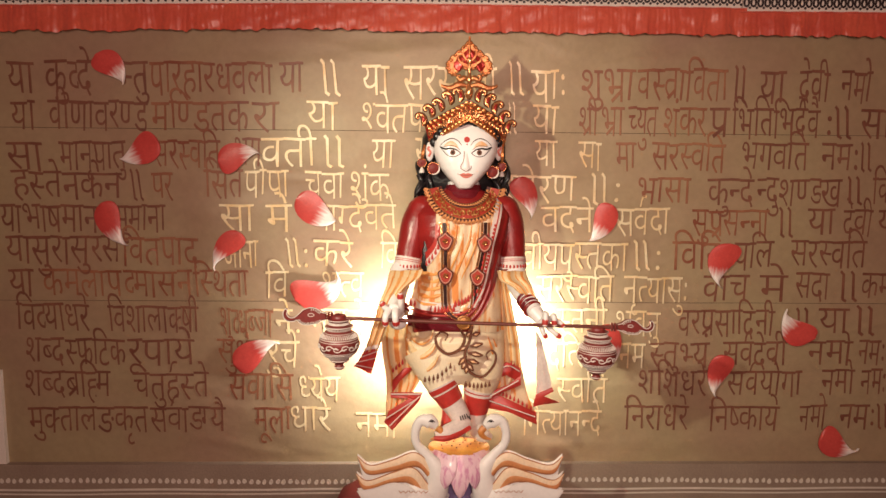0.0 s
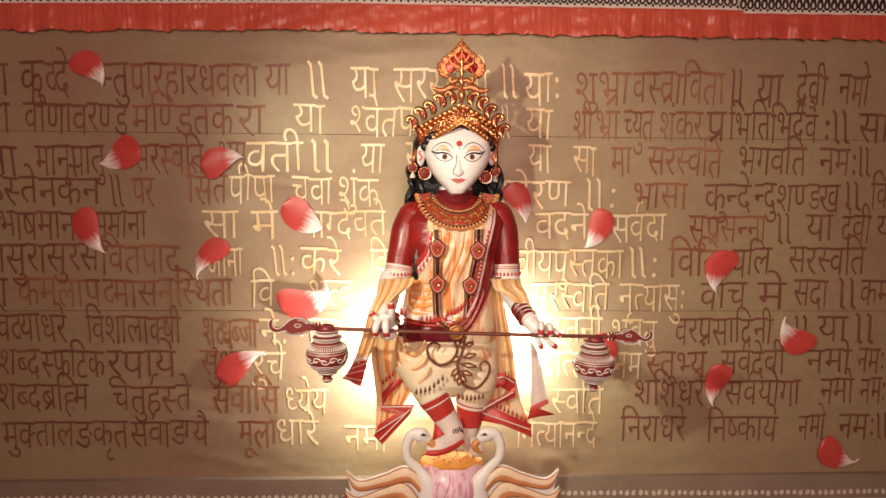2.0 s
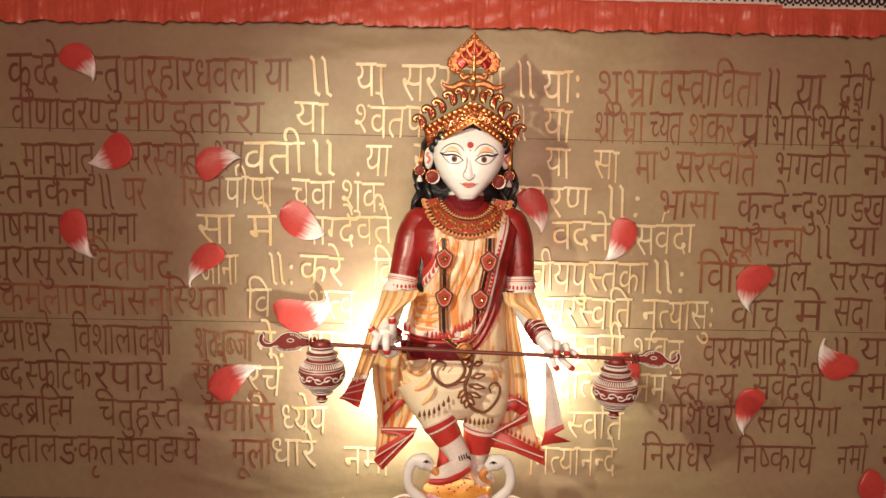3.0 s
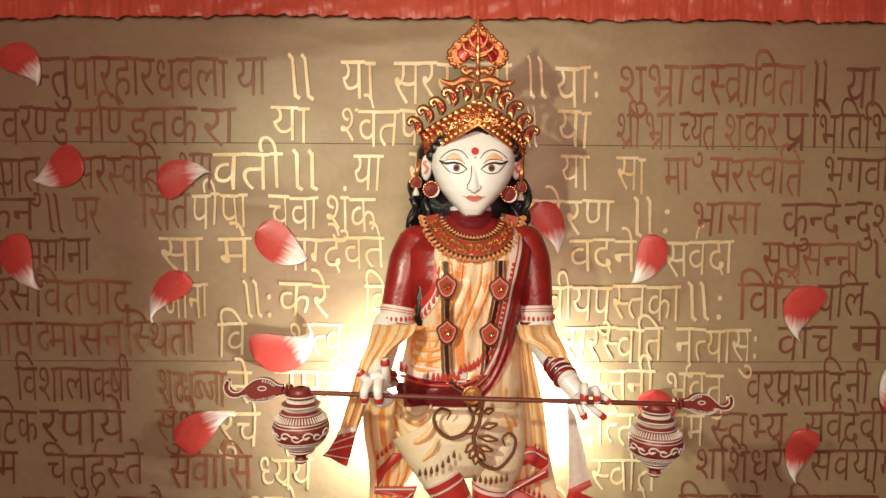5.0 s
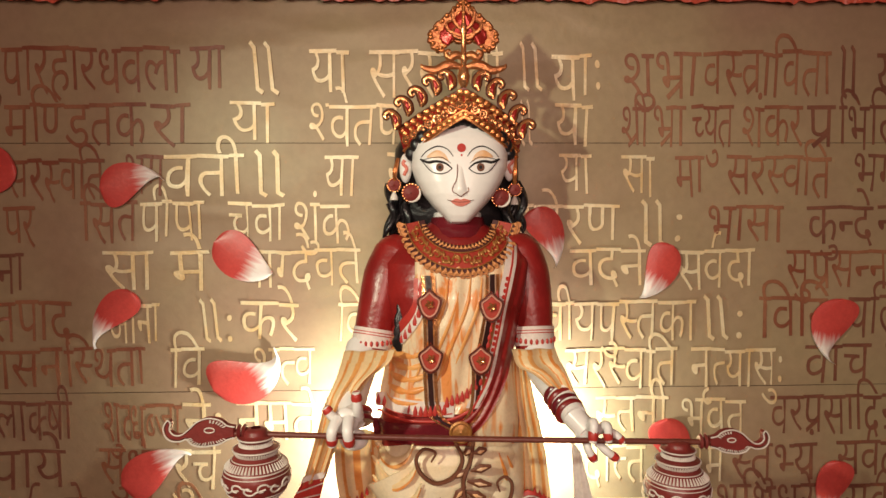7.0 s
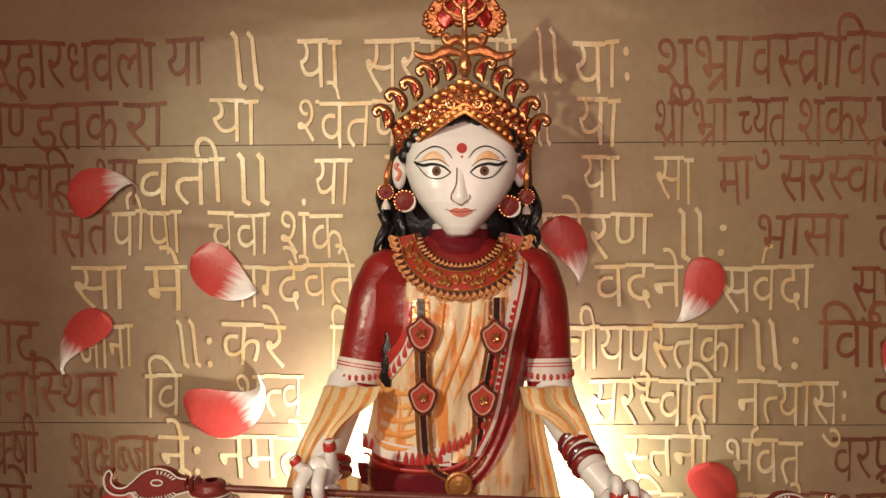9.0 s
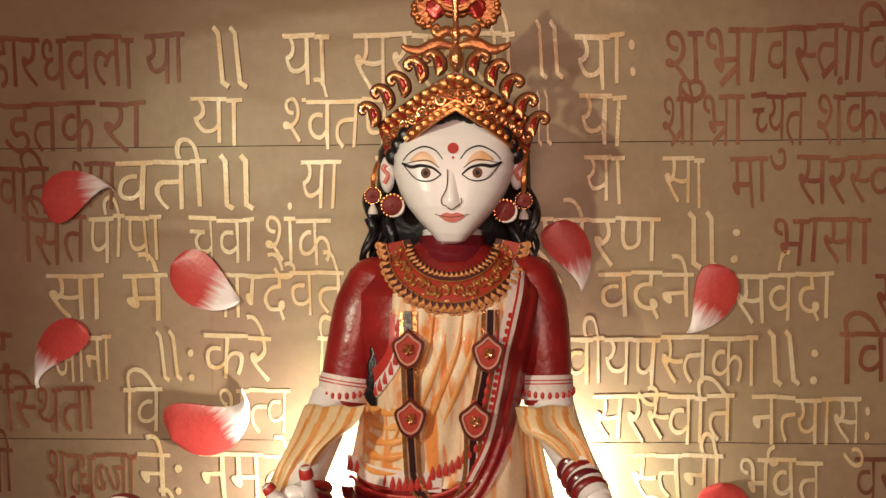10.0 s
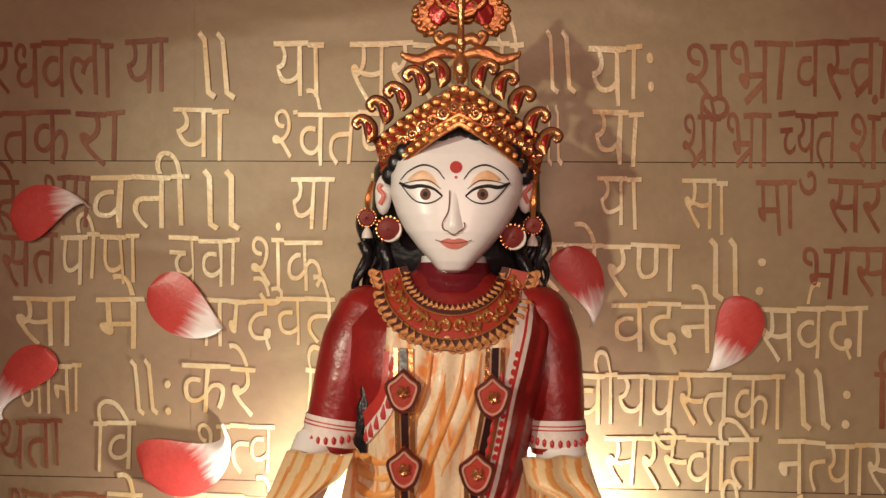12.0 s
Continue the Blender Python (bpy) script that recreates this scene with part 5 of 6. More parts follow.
# finial
FX = 0.090
b = Builder()
b.lathe((FX, 2.585, 2.060), [(0.006, 0), (0.012, 0.010), (0.015, 0.026), (0.010, 0.044), (0.005, 0.050), (0.008, 0.060), (0.010, 0.068), (0.006, 0.080), (0.006, 0.120), (0.009, 0.128), (0.006, 0.145)], 0, 14)
part("stem", b, gold_pale, crown, "turned gilded stem")
for side in (-1, 1):
    b = Builder()
    z = 2.109
    b.tube([(FX + side * 0.006, 2.585, z - 0.002), (FX + side * 0.035, 2.583, z + 0.002), (FX + side * 0.065, 2.583, z - 0.010), (FX + side * 0.092, 2.583, z - 0.004), (FX + side * 0.098, 2.583, z + 0.004)], [0.006, 0.012, 0.010, 0.006, 0.002], 0, 10, 20, 0.4)
    part("wing", b, gold_dull, crown, "dull gilded wing")
    b = Builder()
    z = 2.136
    b.tube([(FX + side * 0.004, 2.585, z - 0.006), (FX + side * 0.018, 2.583, z - 0.002), (FX + side * 0.032, 2.583, z - 0.010), (FX + side * 0.041, 2.583, z + 0.002), (FX + side * 0.034, 2.583, z + 0.008), (FX + side * 0.028, 2.583, z + 0.002)], [0.008, 0.010, 0.008, 0.006, 0.004, 0.002], 0, 8, 20, 0.5)
    part("scroll", b, gold_dull, crown, "dull gilded scroll")
LZ0, LZ1 = 2.161, 2.272
LW, LH = 0.0833, LZ1 - LZ0
half_leaf = [(0.0, 1.0), (0.16, 0.86), (0.42, 0.66), (0.74, 0.46), (0.98, 0.22), (0.96, 0.02), (0.78, -0.14), (0.62, -0.16), (0.50, -0.02), (0.26, 0.04), (0.0, -0.02)]
leaf = curve_through([(x, 0, z) for x, z in half_leaf], 40)
scal = [(FX + LW * q[0] * (1 + 0.035 * math.sin(i * 2.1)), LZ0 + LH * (q[2] + 0.02 * math.cos(i * 2.1))) for i, q in enumerate(leaf)]
outline = scal[:-1] + [(2 * FX - x, z) for x, z in scal[:0:-1]]
b = Builder()
b.plate(outline, 2.596, 0.008, 0, 0.004)
part("leaf", b, gold_dull, crown, "gilded leaf finial")
b = Builder()
inset = [(FX + (x - FX) * 0.66, LZ0 + LH * 0.22 + (z - LZ0 - LH * 0.22) * 0.66) for x, z in outline]
b.plate(inset, 2.590, 0.005, 0, 0.003)
part("leaf_inlay", b, red_foil, crown, "red foil inlay")
for k in range(26):
    x, z = scal[int(k % 13 * 2.4) + 2]
    ob = part("bead", bead, None, crown)
    sx = FX + (x - FX) * 0.90 * (1 if k < 13 else -1)
    ob.matrix_basis = Matrix.Translation((sx, 2.592, LZ0 + LH * 0.2 + (z - LZ0 - LH * 0.2) * 0.9)) @ Matrix.Diagonal((0.62, 0.4, 0.62, 1))
for side in (-1, 1):
    for w, h in ((0.30, 0.60), (0.48, 0.34), (0.30, 0.20)):
        b = Builder()
        b.tube([(FX, 2.587, LZ0 + LH * h * 0.4), (FX + side * LW * w * 0.8, 2.586, LZ0 + LH * h * 0.7), (FX + side * LW * w, 2.586, LZ0 + LH * (h + 0.05)), (FX + side * LW * w * 0.7, 2.587, LZ0 + LH * (h + 0.12))], [0.003, 0.0045, 0.004, 0.002], 0, 6, 16)
        part("vein", b, gold_dull, crown)
b = Builder()
b.tube([(FX, 2.588, LZ0 - 0.004), (FX, 2.585, LZ0 + LH * 0.5), (FX, 2.590, LZ1 + 0.004)], [0.005, 0.004, 0.004], 0, 8, 10)
part("rib", b, gold, crown)

# collar: a red band with gilded scrolls between two rows of points
collar = empty("necklace", (0.082, 2.540, 1.693), "broad red and gold collar necklace with pointed gilded edge", "necklace")


def collar_point(a, r):
    """a: angle from the middle of the breast, r: 0 at the neck to 1 at the outer edge."""
    w, h = 0.088 + (0.144 - 0.088) * r, 0.074 + (0.136 - 0.074) * r
    x, z = NKX + w * math.sin(a), NKZ - h * math.cos(a)
    return np.array((x, min(TRUNK.front(x, z), 2.66 - 0.02 * r) - 0.010 - 0.004 * (1 - r), z))


NKX, NKZ = 0.081, 1.768
b = Builder()
rows = [[collar_point(-1.38 + 2.76 * k / 48, r / 5) for k in range(49)] for r in range(6)]
b.grid(rows)
b.grid([[q + np.array((0, 0.006, 0)) for q in r] for r in rows], 0, False, True)
part("collar_band", b, collar_red, collar, "red collar band")
for r0, r1 in ((-0.06, 0.20), (0.76, 1.06)):
    b = Builder()
    b.grid([[collar_point(-1.38 + 2.76 * k / 48, r) - np.array((0, 0.0015, 0)) for k in range(49)] for r in (r0, (r0 + r1) / 2, r1)])
    part("ground", b, collar_dark, collar, "dark ground under the points")
tooth = Builder()
spade = curve_through([(0, 0, 0.0135), (0.0035, 0, 0.005), (0.0080, 0, -0.001), (0.0078, 0, -0.007), (0.004, 0, -0.0105), (0, 0, -0.0115)], 12)
tooth.plate([(q[0], q[2]) for q in spade[:-1]] + [(-q[0], q[2]) for q in spade[:0:-1]], -0.003, 0.003, 0, 0.0010)
tooth = tooth.mesh("point", gold_print)
for k in range(31):
    a = -1.38 + 2.76 * k / 30
    ob = part("point", tooth, None, collar)
    ob.matrix_basis = Matrix.Translation(collar_point(a, 0.95)) @ Matrix.Rotation(-a * 0.95, 4, "Y")
for k in range(25):
    a = -1.2 + 2.4 * k / 24
    ob = part("point", tooth, None, collar)
    ob.matrix_basis = Matrix.Translation(collar_point(a, 0.06)) @ Matrix.Rotation(-a * 0.9, 4, "Y") @ Matrix.Scale(0.74, 4)
for side in (-1, 1):
    for k in range(6):
        a, up = side * (0.10 + 0.205 * k), 1 if k % 2 else -1
        b = Builder()
        path = [collar_point(a + side * 0.085 * math.cos(t) * (1 - t / 8), 0.47 + up * 0.17 * math.sin(t) * (1 - t / 8)) - np.array((0, 0.003, 0)) for t in [0.5 * j for j in range(12)]]
        b.tube(path, [0.0022, 0.0042, 0.0032, 0.0018], 0, 6, 24, 0.6)
        part("scroll", b, gold_print, collar)
        for da, r0, r1 in ((0.05, 0.47 - up * 0.02, 0.47 - up * 0.22), (0.10, 0.47 - up * 0.04, 0.47 - up * 0.17), (0.0, 0.47 + up * 0.05, 0.47 + up * 0.22)):
            b = Builder()
            p, q = collar_point(a + side * da, r0), collar_point(a + side * (da + 0.06), r1)
            b.tube([p - np.array((0, 0.002, 0)), (p + q) / 2 - np.array((0, 0.004, 0)), q - np.array((0, 0.002, 0))], [0.001, 0.0040, 0.0008], 0, 6, 6, 0.6)
            part("leaf", b, gold_print, collar)
for r in (0.20, 0.76):
    b = Builder()
    b.tube([collar_point(-1.38 + 2.76 * k / 30, r) - np.array((0, 0.003, 0)) for k in range(31)], 0.0015, 0, 6, 60)
    part("edging", b, gold_print, collar)

# long chains with shield pendants
pendant_pink = mat("pendant_pink", (0.62, 0.30, 0.22), 0.45)
chain = empty("pendant_chain", (0.004, 2.490, 1.386), "dark ribbon chains with gold bars and red shield pendants", "necklace")


def on_trunk(q, off):
    return (q[0], TRUNK.front(q[0], q[2]) - off, q[2])


for w, m, dx, off, name in ((0.0055, strap_black, 0.0, 0.0150, "ribbon"), (0.0036, gold_pale, -0.012, 0.0160, "gold_bar"), (0.0036, gold_dull, 0.012, 0.0160, "gold_bar")):
    for path in (((0.005, 2.490, 1.632), (0.008, 2.490, 1.571), (0.010, 2.490, 1.510), (0.011, 2.490, 1.450)), ((0.149, 2.490, 1.634), (0.146, 2.490, 1.573), (0.135, 2.490, 1.504), (0.123, 2.490, 1.444)),
                 ((0.008, 2.500, 1.456), (0.010, 2.500, 1.384), (0.019, 2.500, 1.320), (0.065, 2.500, 1.287)), ((0.116, 2.500, 1.449), (0.117, 2.500, 1.385), (0.110, 2.500, 1.328), (0.079, 2.500, 1.287))):
        b = Builder()
        line = curve_through(path, 16)
        a = [np.array(on_trunk((q[0] + dx - w, 0, q[2]), off)) for q in line]
        c = [np.array(on_trunk((q[0] + dx + w, 0, q[2]), off)) for q in line]
        b.sheet(a, c, 0.003, 0, 16, 2)
        part(name, b, m, chain)
for cx, cz in ((0.008, 1.572), (0.144, 1.565), (0.010, 1.451), (0.121, 1.446)):
    y = TRUNK.front(cx, cz) - 0.030
    shield = [(0.0, 1.0), (0.46, 0.62), (0.92, 0.30), (0.80, -0.25), (0.52, -0.75), (0.0, -1.0), (-0.52, -0.75), (-0.80, -0.25), (-0.92, 0.30), (-0.46, 0.62)]
    b = Builder()
    b.plate([(cx + 0.029 * x, cz + 0.034 * z) for x, z in shield], y, 0.010, 0, 0.003)
    part("pendant", b, collar_red, chain, "red shield pendant")
    b = Builder()
    b.tube([(cx + 0.0275 * x, y - 0.001, cz + 0.0325 * z) for x, z in [*shield, shield[0]]], 0.0022, 0, 6, 40)
    part("gold_edge", b, dark_edge, chain)
    b = Builder()
    b.tube([(cx + 0.0225 * x, y - 0.001, cz + 0.0265 * z) for x, z in [*shield, shield[0]]], 0.0021, 0, 6, 40)
    part("inner_line", b, pendant_pink, chain)
    b = Builder()
    for k in range(5):
        t = 2 * math.pi * k / 5 + 0.6
        b.tube([(cx, y - 0.003, cz), (cx + 0.006 * math.cos(t), y - 0.005, cz + 0.006 * math.sin(t)), (cx + 0.011 * math.cos(t + 0.3), y - 0.002, cz + 0.011 * math.sin(t + 0.3))], [0.002, 0.0042, 0.001], 0, 6, 6)
    part("gold_flower", b, gold_pale, chain)
b = Builder()
c = (0.076, 2.485, 1.283)
b.lathe((0, 0, 0), [(0.026, 0), (0.026, 0.004), (0.022, 0.006), (0.018, 0.003), (0.010, 0.005), (0.001, 0.007)], 0, 20)
ob = part("buckle", b, gold_print, chain, "round gold belt buckle")
ob.matrix_basis = Matrix.Translation((c[0], 2.490, c[2])) @ Matrix.Rotation(math.pi / 2, 4, "X")

ear_red = mat("ear_red", (0.20, 0.02, 0.015), 0.6, 0.0, (0.14, 0.012, 0.012), 40, 0.6, 120, 0.3)
# earrings: a dark red disc with a pale rim, and a small rosette on a chain
for disc, ros, top in (((-0.033, 2.630, 1.819), (-0.075, 2.660, 1.839), (-0.065, 2.655, 1.903)), ((0.181, 2.630, 1.807), (0.218, 2.660, 1.827), (0.220, 2.655, 1.904))):
    ear = empty("earring", disc, "dark red disc earring with pale beaded rim and hanging rosette", "earring", "earrings")
    for c, r, name in ((disc, 0.021, "disc"), (ros, 0.016, "rosette")):
        b = Builder()
        b.lathe((0, 0, 0), [(r, 0), (r, 0.005), (r * 0.8, 0.009), (r * 0.25, 0.010), (0.001, 0.012)], 0, 20)
        part(name, b, ear_red, ear).matrix_basis = Matrix.Translation(c) @ Matrix.Translation(-Vector(disc)) @ Matrix.Translation(disc) @ Matrix.Rotation(math.pi / 2, 4, "X")
        for k in range(18):
            t = 2 * math.pi * k / 18
            ob = part("rim_bead", seed, None, ear)
            ob.matrix_basis = Matrix.Translation((c[0] + r * math.cos(t), c[1] - 0.006, c[2] + r * math.sin(t))) @ Matrix.Scale(0.62 * r / 0.020, 4)
    b = Builder()
    b.tube([(disc[0] + 0.021 * math.cos(t), disc[1] - 0.008, disc[2] + 0.021 * math.sin(t)) for t in [-1.9 + 0.3 * k for k in range(9)]], [0.001, 0.0036, 0.001], 0, 6, 24)
    part("crescent", b, pearl, ear, "pale crescent")
    b = Builder()
    b.tube([top, ((top[0] + ros[0]) / 2 - 0.002, top[1] - 0.01, (top[2] + ros[2]) / 2), ros], [0.004, 0.006, 0.003], 0, 6, 10)
    part("chain", b, gold, ear)
    b = Builder()
    b.lathe((ros[0], ros[1] - 0.004, ros[2] - 0.036), [(0.010, 0), (0.009, 0.008), (0.004, 0.018), (0.002, 0.022)], 0, 12)
    part("bell", b, pearl, ear)

# ---- carrying pole with two painted pots ----
pole_wood = mat("pole_wood", (0.16, 0.04, 0.025), 0.4, 0.0, (0.10, 0.025, 0.02), 20, 0.6, 120, 0.3)
pot_red = mat("pot_red", (0.22, 0.032, 0.028), 0.40, 0.0, (0.13, 0.018, 0.016), 16, 0.6, 110, 0.2)
chalk = mat("chalk_white", (0.74, 0.68, 0.62), 0.5)
PY = 2.36
pole = empty("carrying_pole", (0.048, 2.360, 1.312), "thin dark red carrying pole with painted fish-shaped ends", "pole")
b = Builder()
b.tube([(-0.392, 2.360, 1.329), (0.048, 2.360, 1.313), (0.596, 2.360, 1.298)], 0.0062, 0, 10, 12)
part("shaft", b, pole_wood, pole, "thin dark red shaft")
for x0, z0, side, k in ((-0.384, 1.333, -1, 1.0), (0.580, 1.300, 1, 0.86)):
    fish = [(0, 0.012), (0.015, 0.015), (0.030, 0.026), (0.052, 0.030), (0.074, 0.023), (0.091, 0.008), (0.106, -0.003), (0.120, -0.003), (0.129, 0.007), (0.127, 0.020), (0.133, 0.026), (0.141, 0.012), (0.138, -0.005), (0.126, -0.015), (0.108, -0.016), (0.096, -0.012), (0.086, -0.022), (0.070, -0.027), (0.050, -0.026), (0.030, -0.022), (0.015, -0.014), (0, -0.010)]
    out = curve_through([(x, 0, z) for x, z in fish], 60)
    b = Builder()
    b.plate([(x0 + side * k * q[0], z0 + k * q[2]) for q in out], PY - 0.008, 0.016, 0, 0.004)
    f = part("fish_end", b, pot_red, pole, "dark red fish-shaped end with white outline")
    b = Builder()
    b.tube([(x0 + side * k * q[0], PY - 0.009, z0 + k * q[2]) for q in out], 0.0016, 0, 5, 120)
    part("outline", b, chalk, f)
    b = Builder()
    for i in range(34):
        q = out[int(3 + i / 33 * 12)] if i < 17 else out[int(43 + (i - 17) / 16 * 14)]
        w = math.hypot(q[0] - 0.050, q[2]) + 1e-6
        d = ((0.050 - q[0]) / w, -q[2] / w)
        g = 0.0006 * (i % 3 - 1)
        b.tube([(x0 + side * k * (q[0] + d[0] * 0.003 + g), PY - 0.010, z0 + k * (q[2] + d[1] * 0.003)), (x0 + side * k * (q[0] + d[0] * 0.009 + g), PY - 0.010, z0 + k * (q[2] + d[1] * 0.009))], 0.0011, 0, 5, 1)
    b.tube([(x0 + side * k * (0.050 + 0.010 * math.cos(t)), PY - 0.010, z0 + k * (0.006 + 0.005 * math.sin(t))) for t in [0.7 * j for j in range(10)]], 0.0014, 0, 5, 20)
    part("eye_mark", b, chalk, f)
    for d in (0.004, 0.014):
        b = Builder()
        b.tube([(x0 - side * d, PY, z0), (x0 - side * (d + 0.003), PY, z0), (x0 - side * (d + 0.007), PY, z0)], [0.012, 0.016, 0.012], 0, 14, 4)
        part("collar", b, pot_red, pole)


def pot(cx, cz, k, tilt):
    """A squat pot with a stepped neck and foot, painted with white bands; cz is its widest height."""
    jar = empty("clay_pot", (cx, PY, cz), "dark red clay pot painted with white bands and scrolls", "pot", "pots on the pole")
    prof = [(0.004, -0.088), (0.012, -0.086), (0.016, -0.078), (0.013, -0.070), (0.022, -0.062), (0.030, -0.058), (0.032, -0.050), (0.040, -0.042), (0.058, -0.026), (0.066, -0.006), (0.067, 0.008), (0.060, 0.026), (0.046, 0.042), (0.038, 0.048),
            (0.044, 0.056), (0.046, 0.060), (0.034, 0.064), (0.028, 0.070), (0.034, 0.078), (0.036, 0.082), (0.026, 0.086), (0.022, 0.096), (0.010, 0.100)]
    line = curve_through([(r, 0, z) for r, z in prof], 66)
    b = Builder()
    b.lathe((cx, PY, cz), [(k * max(q[0], 0.002), k * q[2]) for q in line], 0, 32)
    shell = part("jar", b, pot_red, jar)

    def radius(h):
        return k * float(np.interp(h, [q[1] for q in prof], [q[0] for q in prof]))
    for h, w in ((-0.079, 0.0022), (-0.054, 0.0022), (-0.046, 0.0016), (-0.030, 0.0020), (-0.024, 0.0012), (0.014, 0.0014), (0.021, 0.0022), (0.040, 0.0014), (0.059, 0.0022), (0.081, 0.0020)):
        b = Builder()
        r = radius(h)
        b.tube([(cx + (r + 0.0004) * math.cos(t), PY + (r + 0.0004) * math.sin(t), cz + k * h) for t in [2 * math.pi * j / 32 for j in range(33)]], w * 0.85, 0, 5, 32)
        part("white_ring", b, chalk, shell)
    b = Builder()
    for j in range(52):
        t = 2 * math.pi * j / 52
        for h0, h1 in ((0.025, 0.037), (-0.040, -0.028), (0.066, 0.074), (0.048, 0.055)):
            r0, r1 = radius(h0) + 0.0008, radius(h1) + 0.0008
            b.tube([(cx + r0 * math.cos(t), PY + r0 * math.sin(t), cz + k * h0), (cx + r1 * math.cos(t), PY + r1 * math.sin(t), cz + k * h1)], [0.0026, 0.0014], 0, 5, 1)
    tagged(part("tick_band", b, chalk, shell), kind="stuff")
    b = Builder()
    for j in range(16):
        t0 = 2 * math.pi * j / 16
        path = []
        for i in range(15):
            s = i / 14
            ang = 5.2 * s
            rr = 0.0125 * (1 - 0.75 * s)
            h = -0.004 + rr * math.sin(ang) * (1 if j % 2 else -1)
            t = t0 + (0.26 * (s < 0.05)) + rr / 0.067 * math.cos(ang) * 1.25
            r = radius(h) + 0.0008
            path.append((cx + r * math.cos(t), PY + r * math.sin(t), cz + k * h))
        b.tube(path, 0.0021, 0, 5, 28)
    tagged(part("scroll_band", b, chalk, shell), kind="stuff")
    return jar


pot(-0.344, 1.241, 1.0, 0)
pot(0.516, 1.205, 0.98, 0)


# ---- lotus seat, swans and plinth ----
lotus_gold = mat("lotus_gold", (0.72, 0.36, 0.06), 0.45, 0.0, (0.62, 0.22, 0.04), 25, 0.8, 120, 0.4)
lotus_pink = streaked("lotus_pink", (0.82, 0.58, 0.66), (0.62, 0.28, 0.44), (60, 60, 8))
lotus_violet = mat("lotus_violet", (0.22, 0.17, 0.34), 0.5)
swan_white = mat("swan_white", (0.82, 0.80, 0.77), 0.4, 0.0, (0.74, 0.73, 0.71), 9, 0.5, 60, 0.04, 0.03)
feather_orange = mat("feather_orange", (0.72, 0.34, 0.14), 0.45, 0.0, (0.62, 0.22, 0.09), 16, 0.7, 110, 0.1)
feather_cream = mat("feather_cream", (0.80, 0.66, 0.48), 0.45, 0.0, (0.78, 0.54, 0.33), 16, 0.7, 110, 0.1)
feather_brown = mat("feather_brown", (0.40, 0.15, 0.06), 0.45, 0.0, (0.55, 0.24, 0.10), 20, 0.7)
beak_orange = mat("beak_orange", (0.62, 0.24, 0.06), 0.4)

BASE = 0.30
b = Builder()
b.lathe((0.05, 2.60, 0), [(0.46, 0.0), (0.46, BASE - 0.02), (0.44, BASE), (0.001, BASE + 0.001)], 0, 40)
thing("plinth", b, maroon_cloth, "round plinth covered in dark maroon cloth, on the floor", "plinth")
lotus = empty("lotus_pedestal", (0.067, 2.55, BASE), "painted lotus pedestal with golden seat and pink petals", "pedestal")
LX0 = 0.067
b = Builder()
b.lathe((LX0, 2.55, 0.796), [(0.080, -0.014), (0.106, -0.005), (0.114, 0.006), (0.110, 0.015), (0.092, 0.021), (0.001, 0.024)], 0, 36)
b.v = [(x, 2.55 + (y - 2.55) * 0.58, z) for x, y, z in b.v]
part("seat", b, lotus_gold, lotus, "golden seed head")
for k in range(22):
    b = Builder()
    t = 2.4 * k
    r = 0.100 * math.sqrt((k + 0.5) / 22)
    b.ball((LX0 + r * math.cos(t), 2.55 + 0.58 * r * math.sin(t), 0.796 + (0.024 if r < 0.085 else 0.019)), 0.0035, 0, 6)
    part("seed", b, feather_brown, lotus)
b = Builder()
b.lathe((LX0, 2.57, BASE), [(0.16, 0.0), (0.15, 0.04), (0.09, 0.14), (0.07, 0.24), (0.085, 0.796 - BASE - 0.015)], 0, 28)
part("stalk", b, lotus_violet, lotus, "violet stalk")
for k in range(14):
    t = 2 * math.pi * k / 14 - math.pi / 2
    c, s = math.cos(t), math.sin(t)
    long = 0.150 if k % 2 == 0 else 0.115
    b = Builder()
    rows = []
    for i in range(9):
        u = i / 8
        w = 0.036 * math.sin(math.pi * (0.16 + 0.84 * u) ** 0.8) ** 0.8 + 0.002
        r, z = 0.086 + 0.035 * math.sin(2.2 * u) + (0.006 if k % 2 else 0), 0.809 - long * u
        rows.append([(LX0 + r * c - s * w * v + 0.006 * c * (1 - v * v), 2.55 + r * s + c * w * v + 0.006 * s * (1 - v * v), z) for v in (-1, -0.6, -0.2, 0.2, 0.6, 1)])
    b.grid(rows)
    b.grid([[(q[0] - 0.003 * c, q[1] - 0.003 * s, q[2]) for q in r] for r in rows], 0, False, True)
    part("petal", b, lotus_pink, lotus)


b = Builder()
b.lathe((-0.298, 2.64, BASE), [(0.135, 0.0), (0.13, 0.12), (0.115, 0.22), (0.08, 0.610 - BASE - 0.02), (0.03, 0.623 - BASE), (0.001, 0.623 - BASE + 0.002)], 0, 24)
thing("cloth_mound", b, maroon_cloth, "dark red cloth-covered mound behind the swan", "mound")


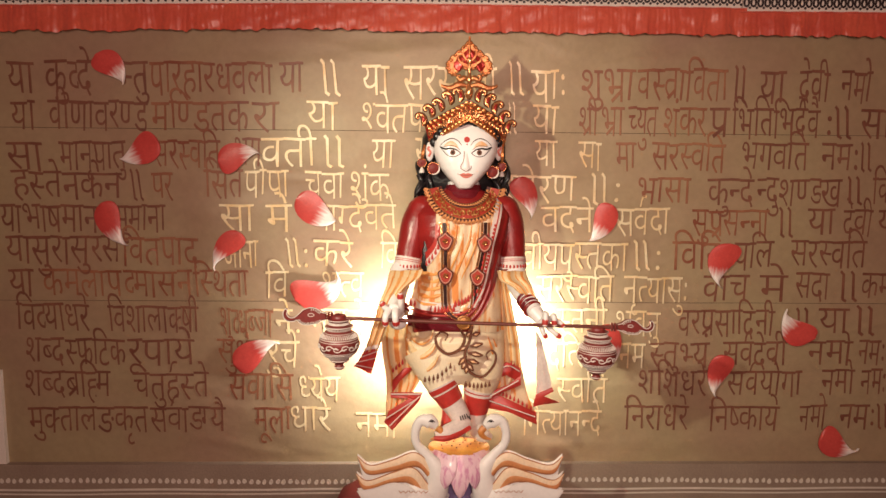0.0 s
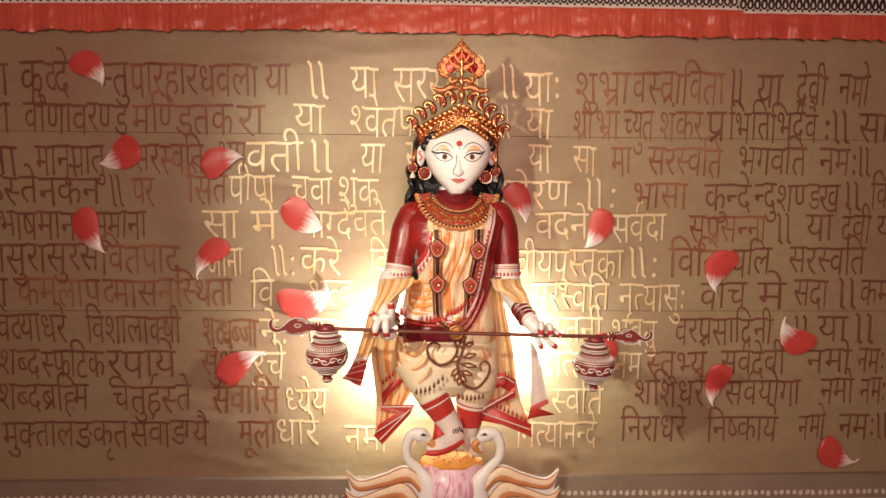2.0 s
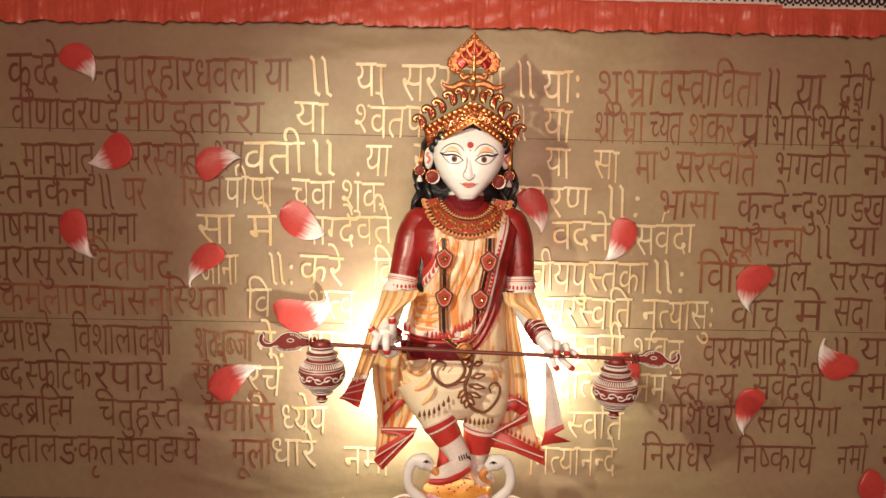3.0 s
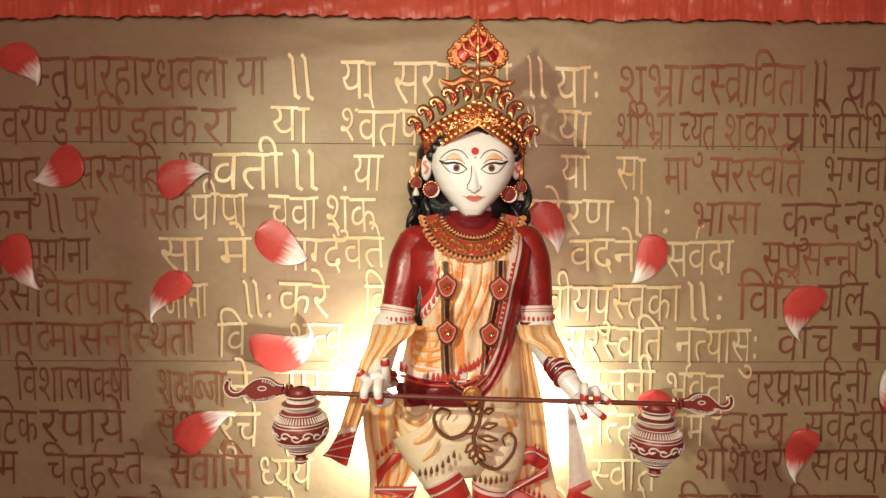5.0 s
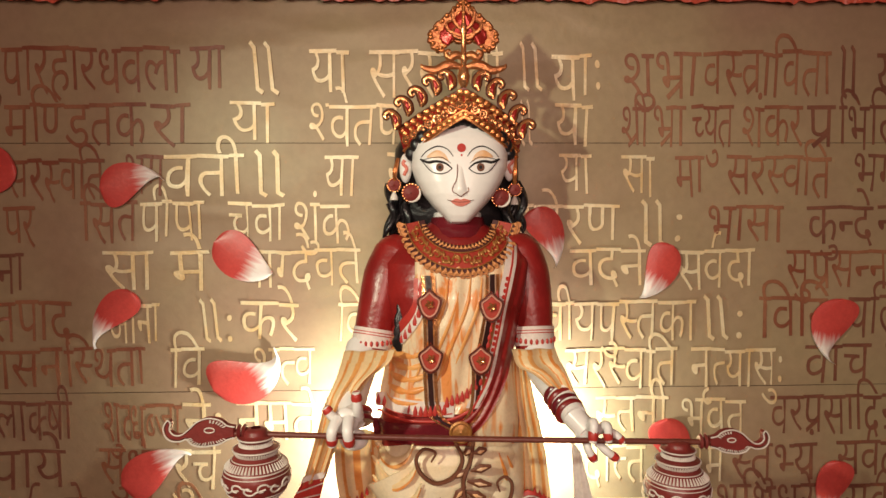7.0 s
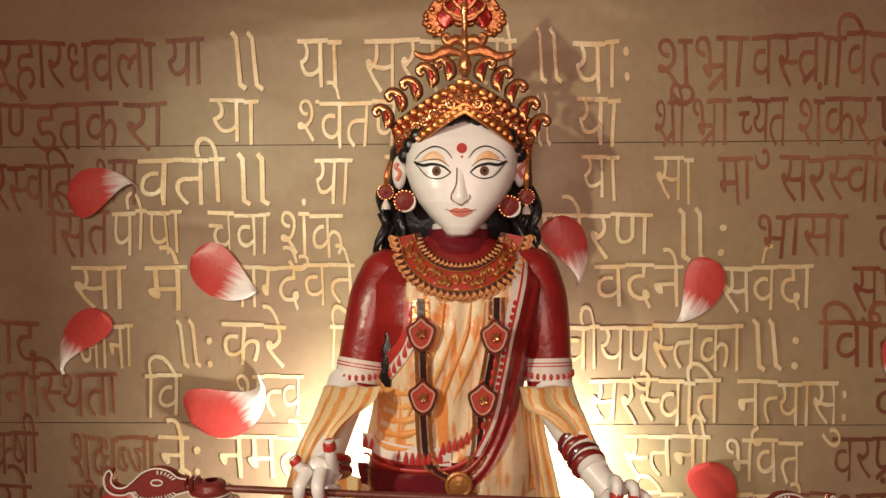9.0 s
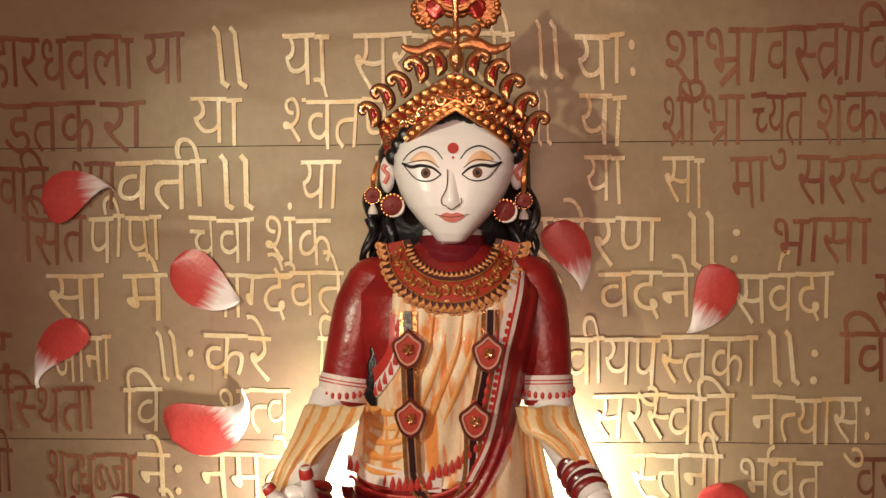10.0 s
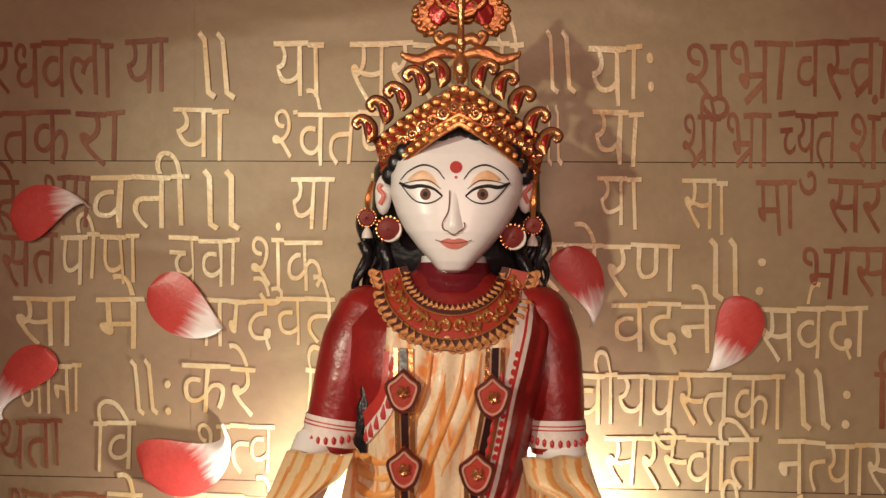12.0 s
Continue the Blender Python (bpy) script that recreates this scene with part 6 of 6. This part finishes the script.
def swan(mid, side):
    """A swan cut-out in relief: neck, breast and three sweeping wing layers. Offsets run outwards from the lotus."""
    b = Builder()
    X = lambda d: mid + side * d
    W, O, B, K, I, C = range(6)
    T = lambda pts: [(X(d), y, z) for d, y, z in pts]
    b.tube(T(NECK), [0.015, 0.027, 0.019, 0.0150, 0.015, 0.019, 0.032, 0.046, 0.052], W, 16, 48, 0.75)
    b.tube(T(BILL), [0.013, 0.013, 0.008, 0.003], K, 10, 10, 0.8)
    b.ball((X(EYE_AT[0]), EYE_AT[1] - 0.014, EYE_AT[2]), 0.0045, I, 8, (1.3, 0.6, 0.8))
    b.tube(T([(EYE_AT[0] + 0.010, EYE_AT[1] - 0.013, EYE_AT[2] - 0.002), (EYE_AT[0], EYE_AT[1] - 0.015, EYE_AT[2] + 0.006), (EYE_AT[0] - 0.012, EYE_AT[1] - 0.011, EYE_AT[2] - 0.004)]), 0.0012, I, 5, 8)
    for n, (upper, lower) in enumerate(WINGS):
        y = 2.46 - 0.012 * n
        u, d = curve_through([(X(p), y, z) for p, z in upper], 28), curve_through([(X(p), y, z) for p, z in lower], 28)
        rows = []
        for i in range(29):
            rows.append([u[i] + (d[i] - u[i]) * k / 8 + np.array((0, -0.010 * math.sin(math.pi * k / 8) * (i / 28) ** 0.5, 0)) for k in range(9)])
        start = len(b.m)
        b.grid(rows, W)
        for i in range(28):
            for k in range(8):
                b.m[start + i * 8 + k] = (C if k < 4 else O if k < 7 else B) if n < 2 else W
        b.grid([[q + np.array((0, 0.02, 0)) for q in r] for r in rows], W, False, True)
        b.tube([q + np.array((0, -0.001, 0)) for q in u], [0.0012, 0.0022, 0.0016], B if n < 2 else W, 6, 28)
    up = curve_through([(X(p), 0, z) for p, z in WINGS[0][0]], 20)
    low = [(X(p), z) for p, z in ((0.10, BELLY - 0.16), (0.22, BELLY - 0.14), (0.30, BELLY - 0.07), (0.345, BELLY + 0.0))]
    b.plate([(q[0], q[2] - 0.006) for q in up] + low, 2.466, 0.02, W, 0.003)
    for j in range(9):
        d, z = 0.115 + 0.035 * (j % 3), BELLY - 0.028 * (j // 3)
        b.tube(T([(d, 2.405, z), (d + 0.008, 2.402, z - 0.007), (d + 0.016, 2.402, z), (d + 0.024, 2.402, z - 0.007), (d + 0.032, 2.405, z)]), 0.0012, B, 5, 12)
    b.tube(T([(0.075, 2.50, BELLY - 0.02), (0.13, 2.47, BELLY - 0.06), (0.20, 2.47, BELLY - 0.07), (0.27, 2.48, BELLY - 0.03)]), [0.06, 0.085, 0.080, 0.03], W, 18, 20, 0.55)
    b.tube(T([(0.14, 2.52, BELLY - 0.10), (0.15, 2.53, (BELLY + BASE) / 2 - 0.05), (0.15, 2.53, BASE)]), [0.07, 0.05, 0.09], W, 16, 10, 0.8)
    return thing("swan", b, [swan_white, feather_orange, feather_brown, beak_orange, ink, feather_cream], "white painted clay swan with orange-edged wings beside the lotus", "swan", "swans beside the lotus")


SX = 0.069
BELLY = 0.705
NECK = [(SX - -0.018, 2.47, 0.914), (SX - -0.042, 2.47, 0.931), (SX - -0.074, 2.47, 0.931), (SX - -0.092, 2.47, 0.893), (SX - -0.086, 2.47, 0.847),
        (SX - -0.050, 2.47, 0.805), (SX - -0.017, 2.465, 0.755), (SX - -0.017, 2.47, 0.691), (SX - -0.040, 2.48, 0.606)]
BILL = [(SX - -0.014, 2.465, 0.910), (SX - -0.002, 2.46, 0.895), (SX - -0.014, 2.46, 0.876), (SX - -0.038, 2.46, 0.868)]
EYE_AT = (SX - -0.035, 2.462, 0.939)
WINGS = [
    ([(SX - -0.298, 0.808), (SX - -0.251, 0.773), (SX - -0.171, 0.793), (SX - -0.092, 0.820), (SX - -0.026, 0.768)],
     [(SX - -0.297, 0.802), (SX - -0.261, 0.739), (SX - -0.161, 0.752), (SX - -0.081, 0.764), (SX - -0.029, 0.697)]),
    ([(SX - -0.301, 0.748), (SX - -0.257, 0.722), (SX - -0.171, 0.752), (SX - -0.097, 0.768), (SX - -0.041, 0.701)],
     [(SX - -0.299, 0.739), (SX - -0.269, 0.685), (SX - -0.181, 0.710), (SX - -0.105, 0.705), (SX - -0.057, 0.616)]),
    ([(SX - -0.297, 0.689), (SX - -0.241, 0.697), (SX - -0.161, 0.718), (SX - -0.091, 0.688), (SX - -0.065, 0.616)],
     [(SX - -0.281, 0.659), (SX - -0.252, 0.617), (SX - -0.181, 0.574), (SX - -0.131, 0.553), (SX - -0.081, 0.552)]),
]
swan(SX, -1)
swan(SX, 1)
